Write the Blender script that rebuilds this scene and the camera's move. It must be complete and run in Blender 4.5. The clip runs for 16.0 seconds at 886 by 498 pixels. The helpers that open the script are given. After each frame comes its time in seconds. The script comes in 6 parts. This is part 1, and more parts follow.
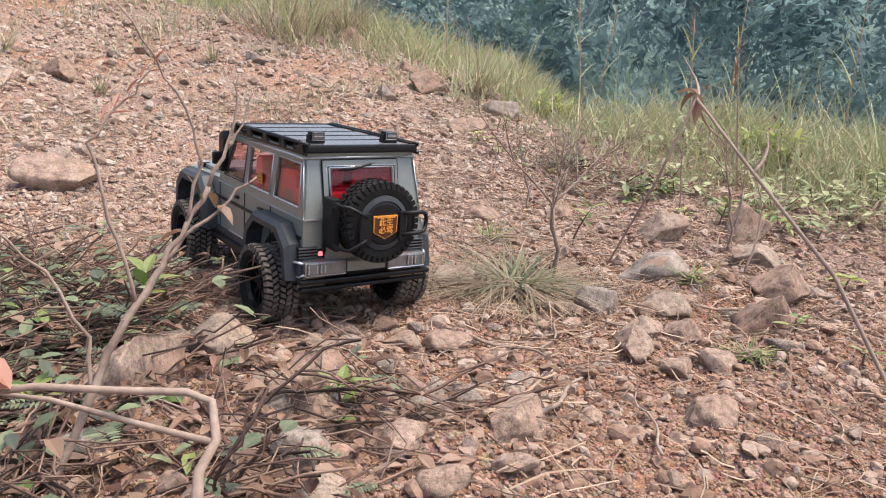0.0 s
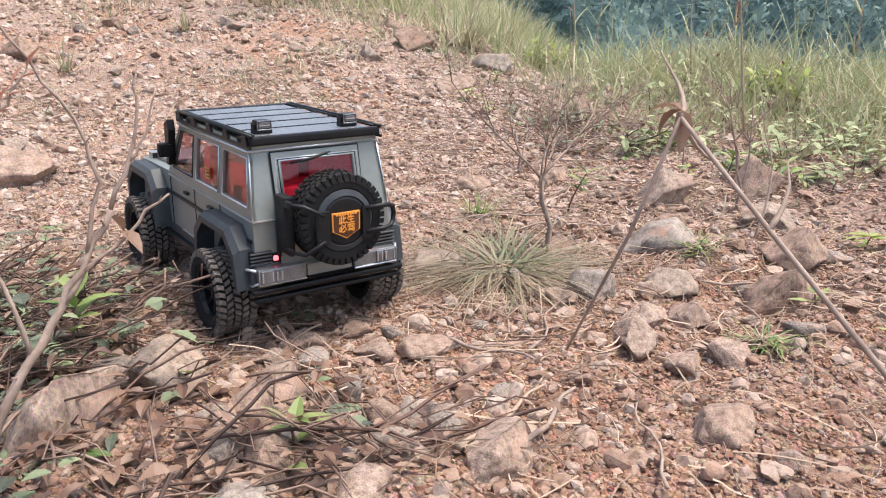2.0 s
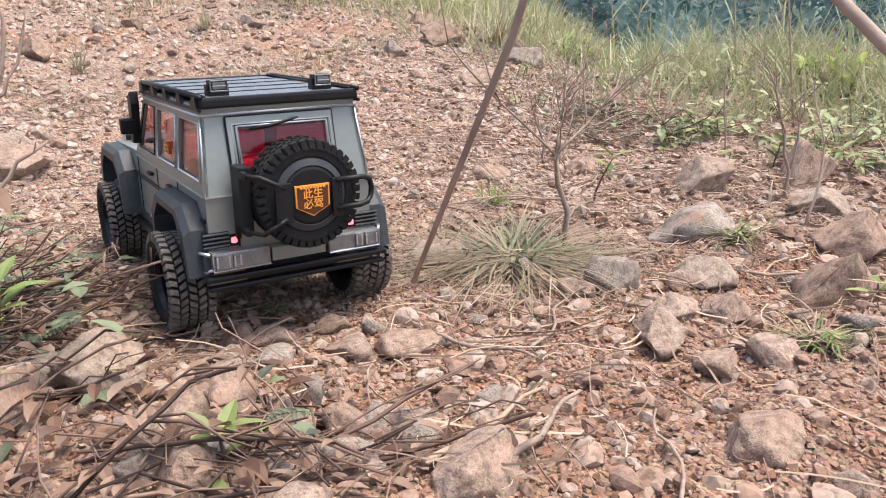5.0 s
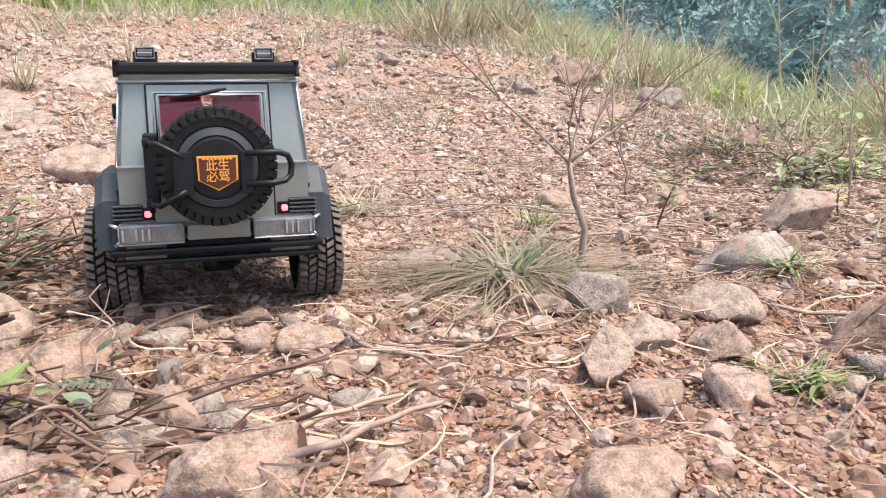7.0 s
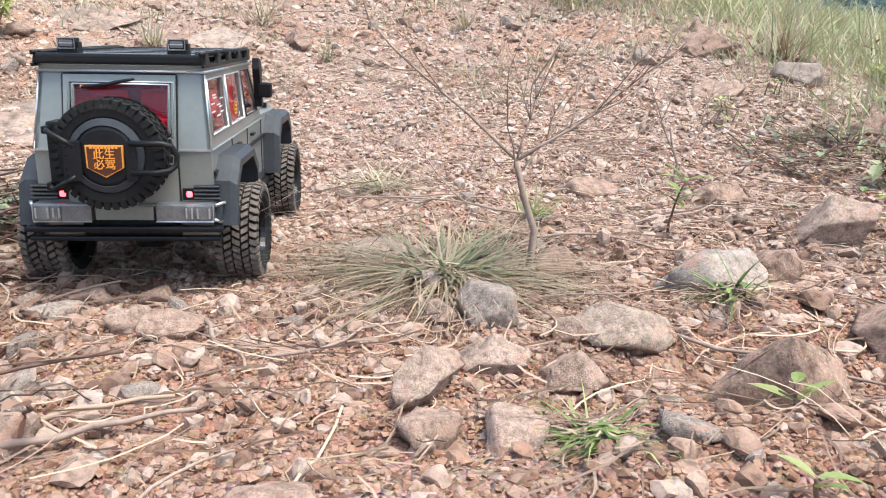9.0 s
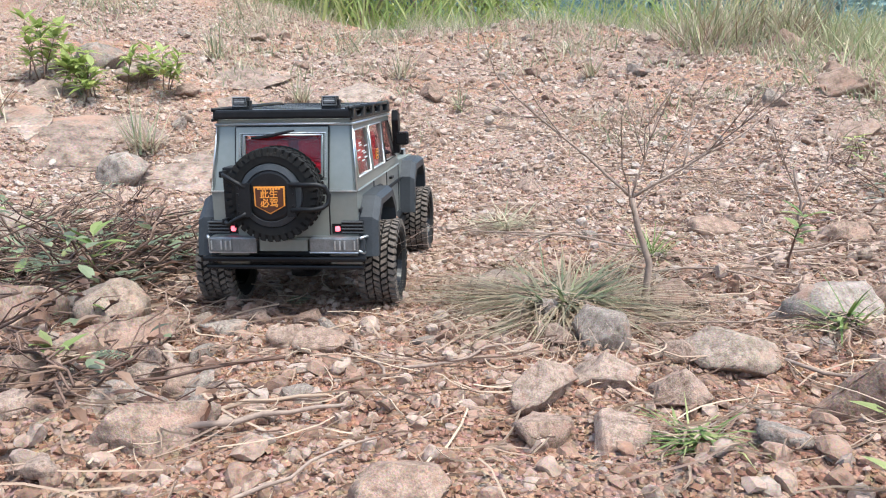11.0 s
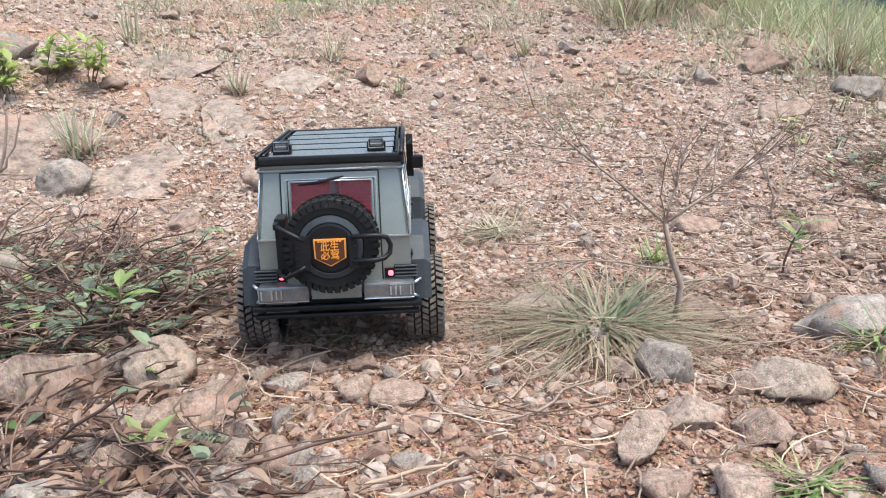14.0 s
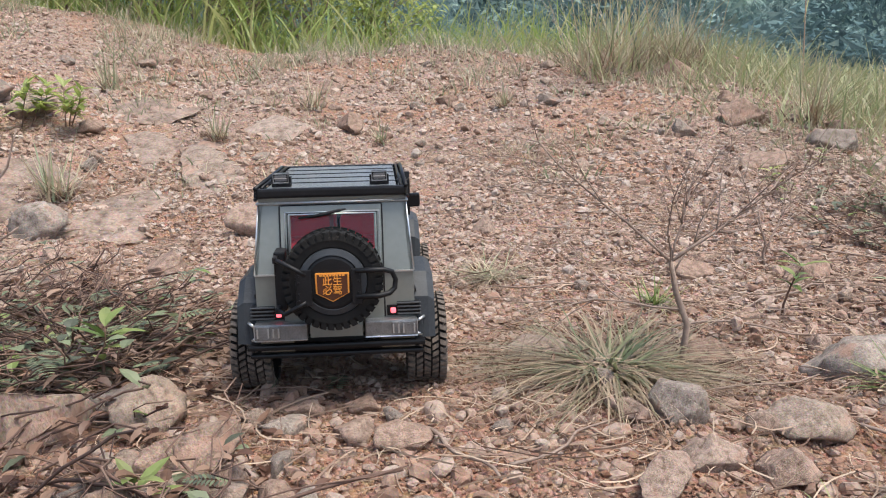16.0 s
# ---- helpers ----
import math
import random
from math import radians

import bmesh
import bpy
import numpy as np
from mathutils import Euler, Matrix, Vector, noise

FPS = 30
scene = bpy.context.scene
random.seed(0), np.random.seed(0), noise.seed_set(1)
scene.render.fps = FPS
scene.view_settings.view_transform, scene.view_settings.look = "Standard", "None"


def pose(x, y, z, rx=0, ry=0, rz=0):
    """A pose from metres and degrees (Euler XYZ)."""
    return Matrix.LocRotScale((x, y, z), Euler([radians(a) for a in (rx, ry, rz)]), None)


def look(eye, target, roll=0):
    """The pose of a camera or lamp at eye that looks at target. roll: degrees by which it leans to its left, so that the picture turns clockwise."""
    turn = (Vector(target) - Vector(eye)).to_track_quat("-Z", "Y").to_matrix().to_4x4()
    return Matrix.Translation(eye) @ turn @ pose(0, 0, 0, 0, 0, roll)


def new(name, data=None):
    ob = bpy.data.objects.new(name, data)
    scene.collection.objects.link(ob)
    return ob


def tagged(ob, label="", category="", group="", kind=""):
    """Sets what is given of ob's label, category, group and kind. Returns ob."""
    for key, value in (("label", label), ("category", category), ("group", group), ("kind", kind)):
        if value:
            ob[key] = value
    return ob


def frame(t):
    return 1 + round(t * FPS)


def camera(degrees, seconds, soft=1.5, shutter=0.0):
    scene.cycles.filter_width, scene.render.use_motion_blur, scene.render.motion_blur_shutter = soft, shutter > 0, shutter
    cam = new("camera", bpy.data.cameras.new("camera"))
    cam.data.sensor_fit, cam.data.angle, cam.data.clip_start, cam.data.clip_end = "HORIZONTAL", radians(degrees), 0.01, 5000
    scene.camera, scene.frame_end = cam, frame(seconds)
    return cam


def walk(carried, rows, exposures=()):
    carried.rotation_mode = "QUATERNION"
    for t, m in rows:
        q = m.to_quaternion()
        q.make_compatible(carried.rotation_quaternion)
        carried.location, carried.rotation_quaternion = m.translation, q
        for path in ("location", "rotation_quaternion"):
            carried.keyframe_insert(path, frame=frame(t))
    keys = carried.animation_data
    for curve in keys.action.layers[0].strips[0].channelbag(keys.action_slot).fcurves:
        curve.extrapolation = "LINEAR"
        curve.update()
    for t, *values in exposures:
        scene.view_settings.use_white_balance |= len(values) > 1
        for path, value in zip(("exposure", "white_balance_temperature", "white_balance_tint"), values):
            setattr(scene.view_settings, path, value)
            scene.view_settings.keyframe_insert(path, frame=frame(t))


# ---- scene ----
# The toy car stands at the origin, nose towards +y; the ground under its wheels is z = 0.
cam = camera(57.5, 16.0, soft=1.12)
# seconds, eye x y z, yaw, pitch, roll
ROWS = [
    (0, -0.415, -0.745, 0.301, -34.97, -13.66, 3.78),
    (0.5, -0.392, -0.708, 0.313, -35.48, -15.35, 2.34),
    (1, -0.343, -0.702, 0.327, -33.90, -17.06, -2.26),
    (1.5, -0.338, -0.710, 0.320, -33.72, -16.51, -1.23),
    (2, -0.327, -0.678, 0.319, -34.46, -17.17, 0.42),
    (2.5, -0.323, -0.642, 0.303, -34.48, -16.18, -0.32),
    (3, -0.271, -0.639, 0.335, -31.12, -19.72, -5.18),
    (3.2, -0.289, -0.617, 0.325, -33.02, -18.77, -4.41),
    (5.3, -0.223, -0.622, 0.249, -30.95, -16.03, -0.73),
    (5.5, -0.217, -0.621, 0.243, -31.34, -15.81, -1.06),
    (6, -0.137, -0.615, 0.253, -27.70, -15.48, -0.27),
    (6.5, -0.071, -0.629, 0.231, -24.49, -13.86, -0.05),
    (7, -0.018, -0.644, 0.188, -17.34, -11.89, -0.23),
    (7.5, 0.004, -0.676, 0.158, -13.31, -9.18, 2.80),
    (8, 0.059, -0.703, 0.144, -10.94, -9.43, 2.26),
    (8.5, 0.170, -0.707, 0.155, -4.66, -10.89, 1.64),
    (9, 0.220, -0.670, 0.223, -3.61, -15.12, 1.01),
    (9.5, 0.230, -0.691, 0.235, 0.35, -14.25, 0.03),
    (10, 0.217, -0.682, 0.263, 4.76, -14.38, 3.67),
    (10.2, 0.233, -0.697, 0.223, 6.91, -11.81, 0.60),
    (12.3, 0.135, -0.764, 0.264, 5.58, -12.85, -1.46),
    (12.5, 0.096, -0.768, 0.279, 3.61, -13.45, 0.86),
    (13, 0.089, -0.768, 0.303, 4.04, -14.83, -2.70),
    (13.5, 0.045, -0.747, 0.324, -0.66, -16.00, 0.01),
    (14, 0.076, -0.732, 0.307, -1.96, -15.10, -1.91),
    (14.5, 0.086, -0.725, 0.302, -2.85, -14.60, -1.41),
    (15, 0.059, -0.749, 0.286, -3.32, -12.76, 1.85),
    (15.5, 0.063, -0.737, 0.278, -2.33, -12.71, -0.92),
    (16, 0.044, -0.709, 0.284, -4.31, -11.21, -1.17),
]


def aim(x, y, z, yaw, pitch, roll):
    a, p = radians(yaw), radians(pitch)
    way = Vector((-math.sin(a) * math.cos(p), math.cos(a) * math.cos(p), math.sin(p)))
    return look((x, y, z), Vector((x, y, z)) + way, roll)


EXPOSURES = [(0.0, 0.99, 6550, 10), (0.5, 0.99, 6550, 10), (2.0, 1.18, 6350, 9), (3.0, 0.92, 6400, 10), (5.5, 1.26, 6450, 9), (7.0, 1.38, 6350, 8), (7.5, 1.42, 6350, 8), (8.5, 1.31, 6150, 6), (9.0, 1.28, 6050, 5), (10.0, 1.19, 5850, 4), (12.5, 1.15, 5800, 1), (13.5, 1.14, 5900, 1), (14.0, 1.14, 5850, 2), (14.5, 1.01, 6000, 5), (15.0, 0.90, 6200, 6), (15.5, 1.0, 6200, 6), (16.0, 0.74, 6250, 7)]
walk(cam, [(r[0], aim(*r[1:])) for r in ROWS], EXPOSURES)

# ---- light: bright overcast sky with a broad, soft sun ----
world = bpy.data.worlds.new("overcast")
scene.world = world
world.use_nodes = True
wn = world.node_tree.nodes
sky = wn.new("ShaderNodeTexSky")
sky.sky_type, sky.sun_disc = "NISHITA", False
sky.sun_elevation, sky.sun_rotation = radians(71), radians(126)
sky.air_density, sky.dust_density, sky.ozone_density = 1.0, 4.0, 1.0
wn["Background"].inputs["Strength"].default_value = 0.15
world.node_tree.links.new(sky.outputs["Color"], wn["Background"].inputs["Color"])
sun = new("sun", bpy.data.lights.new("sun", "SUN"))
sun.data.energy, sun.data.angle, sun.data.color = 1.9, radians(24), (1.0, 0.92, 0.82)
sun.matrix_world = look((1.1, -0.8, 4.0), (0, 0, 0))

# ---- materials ----


def shader(name, rough=0.6, metal=0.0):
    m = bpy.data.materials.new(name)
    m.use_nodes = True
    b = m.node_tree.nodes["Principled BSDF"]
    b.inputs["Roughness"].default_value, b.inputs["Metallic"].default_value = rough, metal
    return m, m.node_tree.nodes, m.node_tree.links, b


def ramp(nodes, stops):
    r = nodes.new("ShaderNodeValToRGB")
    e = r.color_ramp.elements
    while len(e) < len(stops):
        e.new(0.5)
    for el, (p, c) in zip(e, stops):
        el.position, el.color = p, (*c, 1)
    return r


def noise_at(nodes, links, scale, detail=4, coord="Object"):
    c = nodes.new("ShaderNodeTexCoord")
    n = nodes.new("ShaderNodeTexNoise")
    n.inputs["Scale"].default_value, n.inputs["Detail"].default_value = scale, detail
    links.new(c.outputs[coord], n.inputs["Vector"])
    return n


def bumped(nodes, links, b, height, distance, strength=0.6, after=None):
    bp = nodes.new("ShaderNodeBump")
    bp.inputs["Strength"].default_value, bp.inputs["Distance"].default_value = strength, distance
    links.new(height, bp.inputs["Height"])
    if after:
        links.new(after.outputs["Normal"], bp.inputs["Normal"])
    links.new(bp.outputs["Normal"], b.inputs["Normal"])
    return bp


def mixed(nodes, links, fac, a, b, mode="MIX"):
    m = nodes.new("ShaderNodeMix")
    m.data_type, m.blend_type = "RGBA", mode
    for sock, v in ((m.inputs["Factor"], fac), (m.inputs[6], a), (m.inputs[7], b)):
        if isinstance(v, (int, float)):
            sock.default_value = v
        elif isinstance(v, tuple):
            sock.default_value = (*v, 1)
        else:
            links.new(v, sock)
    return m.outputs[2]


def varied(name, stops, scale, rough=0.7, metal=0.0, bump=0.0005, fine=8.0, spread="", amount=0.5, coord="Object", bump_strength=0.6):
    """A surface whose colour wanders along stops: by noise at two scales and, with spread, from piece to piece."""
    m, n, l, b = shader(name, rough, metal)
    a, f = noise_at(n, l, scale, 5, coord), noise_at(n, l, scale * fine, 4, coord)
    blend = n.new("ShaderNodeMath")
    blend.operation = "MULTIPLY_ADD"
    blend.inputs[1].default_value = 0.4
    l.new(f.outputs["Fac"], blend.inputs[0])
    half = n.new("ShaderNodeMath")
    half.operation, half.inputs[1].default_value = "MULTIPLY", 0.6
    l.new(a.outputs["Fac"], half.inputs[0])
    l.new(half.outputs[0], blend.inputs[2])
    value = blend.outputs[0]
    if spread:
        src = n.new("ShaderNodeObjectInfo" if spread == "object" else "ShaderNodeNewGeometry")
        out = src.outputs["Random"] if spread == "object" else src.outputs["Random Per Island"]
        mx = n.new("ShaderNodeMix")
        mx.inputs["Factor"].default_value = amount
        l.new(value, mx.inputs[2])
        l.new(out, mx.inputs[3])
        value = mx.outputs[0]
    r = ramp(n, stops)
    l.new(value, r.inputs["Fac"])
    l.new(r.outputs["Color"], b.inputs["Base Color"])
    if bump:
        bumped(n, l, b, f.outputs["Fac"], bump, bump_strength)
    return m


def plain(name, color, rough=0.5, metal=0.0, scale=60, vary=0.25, bump=0.0002):
    lo = tuple(c * (1 - vary) for c in color)
    hi = tuple(min(1, c * (1 + vary)) for c in color)
    return varied(name, [(0.3, lo), (0.7, hi)], scale, rough, metal, bump)


def track_tone(n, l):
    """Tone along the track: darker, reddish soil near the car, paler rubble further up."""
    c = n.new("ShaderNodeTexCoord")
    s = n.new("ShaderNodeSeparateXYZ")
    l.new(c.outputs["Object"], s.inputs[0])
    w = noise_at(n, l, 2.2, 3)
    add = n.new("ShaderNodeMath")
    add.operation, add.inputs[1].default_value = "MULTIPLY_ADD", 1.6
    l.new(w.outputs["Fac"], add.inputs[0])
    l.new(s.outputs["Y"], add.inputs[2])
    r = ramp(n, [(0.0, (0.80, 0.725, 0.68)), (0.36, (0.86, 0.805, 0.77)), (0.62, (1.0, 1.0, 1.0)), (1.0, (1.03, 1.045, 1.045))])
    half = n.new("ShaderNodeMath")
    half.operation, half.inputs[1].default_value = "MULTIPLY", 0.5
    l.new(add.outputs[0], half.inputs[0])
    l.new(half.outputs[0], r.inputs["Fac"])
    return r.outputs["Color"]


def ground_material():
    m, n, l, b = shader("gravelly_soil", 0.92)
    big, mid, fine = noise_at(n, l, 1.6, 4), noise_at(n, l, 14, 5), noise_at(n, l, 120, 4)
    soil = ramp(n, [(0.3, (0.145, 0.072, 0.045)), (0.5, (0.265, 0.148, 0.096)), (0.7, (0.39, 0.255, 0.185))])
    l.new(mid.outputs["Fac"], soil.inputs["Fac"])
    pale = ramp(n, [(0.42, (0, 0, 0)), (0.62, (1, 1, 1))])
    l.new(big.outputs["Fac"], pale.inputs["Fac"])
    c = n.new("ShaderNodeTexCoord")
    v = n.new("ShaderNodeTexVoronoi")
    v.inputs["Scale"].default_value = 240
    l.new(c.outputs["Object"], v.inputs["Vector"])
    grit = ramp(n, [(0.0, (0.13, 0.07, 0.045)), (0.35, (0.35, 0.225, 0.16)), (0.7, (0.50, 0.375, 0.295)), (1.0, (0.33, 0.28, 0.245))])
    sep = n.new("ShaderNodeSeparateColor")
    l.new(v.outputs["Color"], sep.inputs[0])
    l.new(sep.outputs[0], grit.inputs["Fac"])
    v2 = n.new("ShaderNodeTexVoronoi")
    v2.inputs["Scale"].default_value = 85
    l.new(c.outputs["Object"], v2.inputs["Vector"])
    sep2 = n.new("ShaderNodeSeparateColor")
    l.new(v2.outputs["Color"], sep2.inputs[0])
    chips = ramp(n, [(0.0, (0.15, 0.085, 0.058)), (0.3, (0.33, 0.22, 0.16)), (0.65, (0.46, 0.36, 0.29)), (1.0, (0.36, 0.32, 0.285))])
    l.new(sep2.outputs[1], chips.inputs["Fac"])
    grits = mixed(n, l, 0.55, grit.outputs["Color"], chips.outputs["Color"])
    mix1 = mixed(n, l, 0.55, soil.outputs["Color"], grits)
    half = n.new("ShaderNodeMath")
    half.operation, half.inputs[1].default_value = "MULTIPLY", 0.55
    l.new(pale.outputs["Color"], half.inputs[0])
    mix2 = mixed(n, l, half.outputs[0], mix1, grit.outputs["Color"])
    red = noise_at(n, l, 2.7, 3)
    patch = ramp(n, [(0.46, (0, 0, 0)), (0.62, (0.50, 0.50, 0.50))])
    l.new(red.outputs["Fac"], patch.inputs["Fac"])
    mix2 = mixed(n, l, patch.outputs["Color"], mix2, (0.35, 0.165, 0.085))
    mix3 = mixed(n, l, 0.55, mix2, fine.outputs["Color"], "SOFT_LIGHT")
    l.new(mixed(n, l, 1.0, mix3, track_tone(n, l), "MULTIPLY"), b.inputs["Base Color"])
    inv = n.new("ShaderNodeMath")
    inv.operation, inv.inputs[0].default_value = "SUBTRACT", 1.0
    l.new(v.outputs["Distance"], inv.inputs[1])
    inv2 = n.new("ShaderNodeMath")
    inv2.operation, inv2.inputs[0].default_value = "SUBTRACT", 1.0
    l.new(v2.outputs["Distance"], inv2.inputs[1])
    b0 = bumped(n, l, b, inv2.outputs[0], 0.010, 0.7)
    b1 = bumped(n, l, b, inv.outputs[0], 0.006, 0.9, b0)
    bumped(n, l, b, fine.outputs["Fac"], 0.0015, 0.6, b1)
    return m


def stone(name, stops, scale, spread, amount, relief):
    """Broken stone: blotches, dark pits, a fine grain and reddish soil stains."""
    m = varied(name, stops, scale, 0.92, 0, 0, 7, spread, amount)
    n, l = m.node_tree.nodes, m.node_tree.links
    b = n["Principled BSDF"]
    col = b.inputs["Base Color"].links[0].from_socket
    grain, pits, stain = noise_at(n, l, scale * 14, 3), noise_at(n, l, scale * 2.6, 9), noise_at(n, l, scale * 0.8, 3)
    dark = ramp(n, [(0.33, (0.50, 0.44, 0.40)), (0.46, (0.95, 0.94, 0.93)), (0.64, (1.06, 1.06, 1.06))])
    l.new(pits.outputs["Fac"], dark.inputs["Fac"])
    c1 = mixed(n, l, 0.85, col, dark.outputs["Color"], "MULTIPLY")
    c2 = mixed(n, l, 0.6, c1, grain.outputs["Color"], "SOFT_LIGHT")
    if spread == "object":
        speck, lichen = noise_at(n, l, scale * 9, 6), noise_at(n, l, scale * 1.5, 5)
        dots = ramp(n, [(0.34, (0.56, 0.52, 0.49)), (0.48, (0.96, 0.95, 0.94)), (0.62, (1.30, 1.29, 1.28))])
        l.new(speck.outputs["Fac"], dots.inputs["Fac"])
        c2 = mixed(n, l, 0.55, c2, dots.outputs["Color"], "MULTIPLY")
        dull = ramp(n, [(0.40, (0.76, 0.75, 0.73)), (0.60, (1.14, 1.14, 1.14))])
        l.new(lichen.outputs["Fac"], dull.inputs["Fac"])
        c2 = mixed(n, l, 0.7, c2, dull.outputs["Color"], "MULTIPLY")
    soil = ramp(n, [(0.56, (0, 0, 0)), (0.70, (0.75, 0.75, 0.75))])
    l.new(stain.outputs["Fac"], soil.inputs["Fac"])
    c3 = mixed(n, l, soil.outputs["Color"], c2, (0.34, 0.20, 0.14))
    if spread == "island":
        c3 = mixed(n, l, 1.0, c3, track_tone(n, l), "MULTIPLY")
    l.new(c3, b.inputs["Base Color"])
    b1 = bumped(n, l, b, pits.outputs["Fac"], relief * 1.1, 0.9)
    bumped(n, l, b, grain.outputs["Fac"], relief * (0.6 if spread == "object" else 0.25), 0.8, b1)
    return m


def leaf_material(name, stops, spread="island", rough=0.5, thin=0.3, scale=30, relief=0.0003, amount=0.75):
    m = varied(name, stops, scale, rough, 0, relief, 6, spread, amount)
    n, l = m.node_tree.nodes, m.node_tree.links
    b = n["Principled BSDF"]
    t = n.new("ShaderNodeBsdfTranslucent")
    mix = n.new("ShaderNodeMixShader")
    mix.inputs[0].default_value = thin
    col = b.inputs["Base Color"].links[0].from_socket
    l.new(col, t.inputs["Color"])
    l.new(b.outputs[0], mix.inputs[1])
    l.new(t.outputs[0], mix.inputs[2])
    l.new(mix.outputs[0], n["Material Output"].inputs["Surface"])
    return m


def glass_material(name, tint):
    """Thin clear sheet: tinted, with a gloss that grows towards glancing views."""
    m, n, l, b = shader(name, 0.04)
    n.remove(b)
    clear, shine, mix, edge = n.new("ShaderNodeBsdfTransparent"), n.new("ShaderNodeBsdfGlossy"), n.new("ShaderNodeMixShader"), n.new("ShaderNodeLayerWeight")
    clear.inputs["Color"].default_value = (*tint, 1)
    shine.inputs["Roughness"].default_value = 0.05
    steep, gloss = n.new("ShaderNodeMath"), n.new("ShaderNodeMath")
    steep.operation, steep.inputs[1].default_value = "POWER", 4.0
    gloss.operation, gloss.inputs[1].default_value, gloss.inputs[2].default_value = "MULTIPLY_ADD", 0.65, 0.03
    l.new(edge.outputs["Facing"], steep.inputs[0])
    l.new(steep.outputs[0], gloss.inputs[0])
    l.new(gloss.outputs[0], mix.inputs[0])
    l.new(clear.outputs[0], mix.inputs[1])
    l.new(shine.outputs[0], mix.inputs[2])
    l.new(mix.outputs[0], n["Material Output"].inputs["Surface"])
    return m


def checker_plate_material():
    m, n, l, b = shader("dark_checker_plate", 0.35, 0.6)
    c = n.new("ShaderNodeTexCoord")
    k = n.new("ShaderNodeTexChecker")
    k.inputs["Scale"].default_value = 330
    k.inputs["Color1"].default_value, k.inputs["Color2"].default_value = (0.155, 0.16, 0.168, 1), (0.41, 0.42, 0.435, 1)
    l.new(c.outputs["Object"], k.inputs["Vector"])
    l.new(k.outputs["Color"], b.inputs["Base Color"])
    bumped(n, l, b, k.outputs["Fac"], 0.0004, 0.8)
    return m


def lit_material(name, color, strength):
    m, n, l, b = shader(name, 0.25)
    b.inputs["Base Color"].default_value = (*color, 1)
    b.inputs["Emission Color"].default_value, b.inputs["Emission Strength"].default_value = (*color, 1), strength
    return m


GROUND = ground_material()
GRAVEL = stone("gravel_stone", [(0.08, (0.19, 0.118, 0.083)), (0.30, (0.30, 0.205, 0.152)), (0.54, (0.375, 0.275, 0.215)), (0.76, (0.435, 0.350, 0.290)), (0.94, (0.35, 0.305, 0.265))], 60, "island", 0.75, 0.0014)
CRUMBS = stone("soil_crumb", [(0.08, (0.15, 0.075, 0.046)), (0.35, (0.27, 0.155, 0.100)), (0.65, (0.36, 0.235, 0.165)), (0.94, (0.42, 0.315, 0.245))], 60, "island", 0.75, 0.001)
PINK_STONE = stone("pinkish_stone", [(0.15, (0.18, 0.115, 0.085)), (0.38, (0.265, 0.182, 0.136)), (0.58, (0.32, 0.235, 0.184)), (0.8, (0.375, 0.295, 0.242))], 4, "object", 0.3, 0.0016)
GREY_STONE = stone("grey_stone", [(0.15, (0.14, 0.115, 0.098)), (0.4, (0.225, 0.186, 0.155)), (0.6, (0.29, 0.243, 0.205)), (0.82, (0.36, 0.308, 0.262))], 4.5, "object", 0.3, 0.0016)
SLAB_STONE = stone("weathered_bedrock", [(0.15, (0.17, 0.12, 0.093)), (0.4, (0.245, 0.183, 0.145)), (0.6, (0.30, 0.235, 0.19)), (0.85, (0.36, 0.295, 0.245))], 5, "object", 0.3, 0.0022)
PALE_STONE = stone("pale_stone", [(0.15, (0.20, 0.145, 0.11)), (0.4, (0.275, 0.212, 0.165)), (0.65, (0.335, 0.272, 0.22)), (0.9, (0.405, 0.345, 0.29))], 4.5, "object", 0.3, 0.0014)
STRAW = varied("dry_straw", [(0.2, (0.17, 0.105, 0.075)), (0.5, (0.31, 0.215, 0.148)), (0.8, (0.44, 0.335, 0.24))], 20, 0.7, 0, 0.0002, 6, "island", 0.8)
TWIG = varied("twig_bark", [(0.25, (0.16, 0.11, 0.085)), (0.5, (0.28, 0.205, 0.16)), (0.75, (0.40, 0.31, 0.25))], 45, 0.8, 0, 0.0008, 5)
DARK_TWIG = varied("dark_vine_bark", [(0.25, (0.06, 0.034, 0.026)), (0.5, (0.14, 0.082, 0.06)), (0.75, (0.25, 0.165, 0.12))], 40, 0.8, 0, 0.0006, 5, "island", 0.6)
GRASS = leaf_material("bank_grass", [(0.1, (0.47, 0.40, 0.27)), (0.34, (0.42, 0.40, 0.225)), (0.62, (0.34, 0.37, 0.18)), (0.9, (0.23, 0.29, 0.13))])
TUSSOCK = leaf_material("tussock_blade", [(0.1, (0.56, 0.47, 0.34)), (0.42, (0.44, 0.39, 0.26)), (0.66, (0.28, 0.30, 0.17)), (0.9, (0.17, 0.22, 0.11))])
DRY_BLADE = leaf_material("half_dry_blade", [(0.1, (0.44, 0.345, 0.235)), (0.4, (0.33, 0.26, 0.17)), (0.65, (0.23, 0.21, 0.12)), (0.9, (0.14, 0.17, 0.085))])
FRESH = leaf_material("fresh_leaf", [(0.2, (0.11, 0.17, 0.045)), (0.5, (0.20, 0.26, 0.075)), (0.85, (0.34, 0.36, 0.14))])
FRESH_DULL = leaf_material("dull_green_blade", [(0.15, (0.10, 0.125, 0.06)), (0.5, (0.17, 0.20, 0.095)), (0.85, (0.30, 0.30, 0.16))])
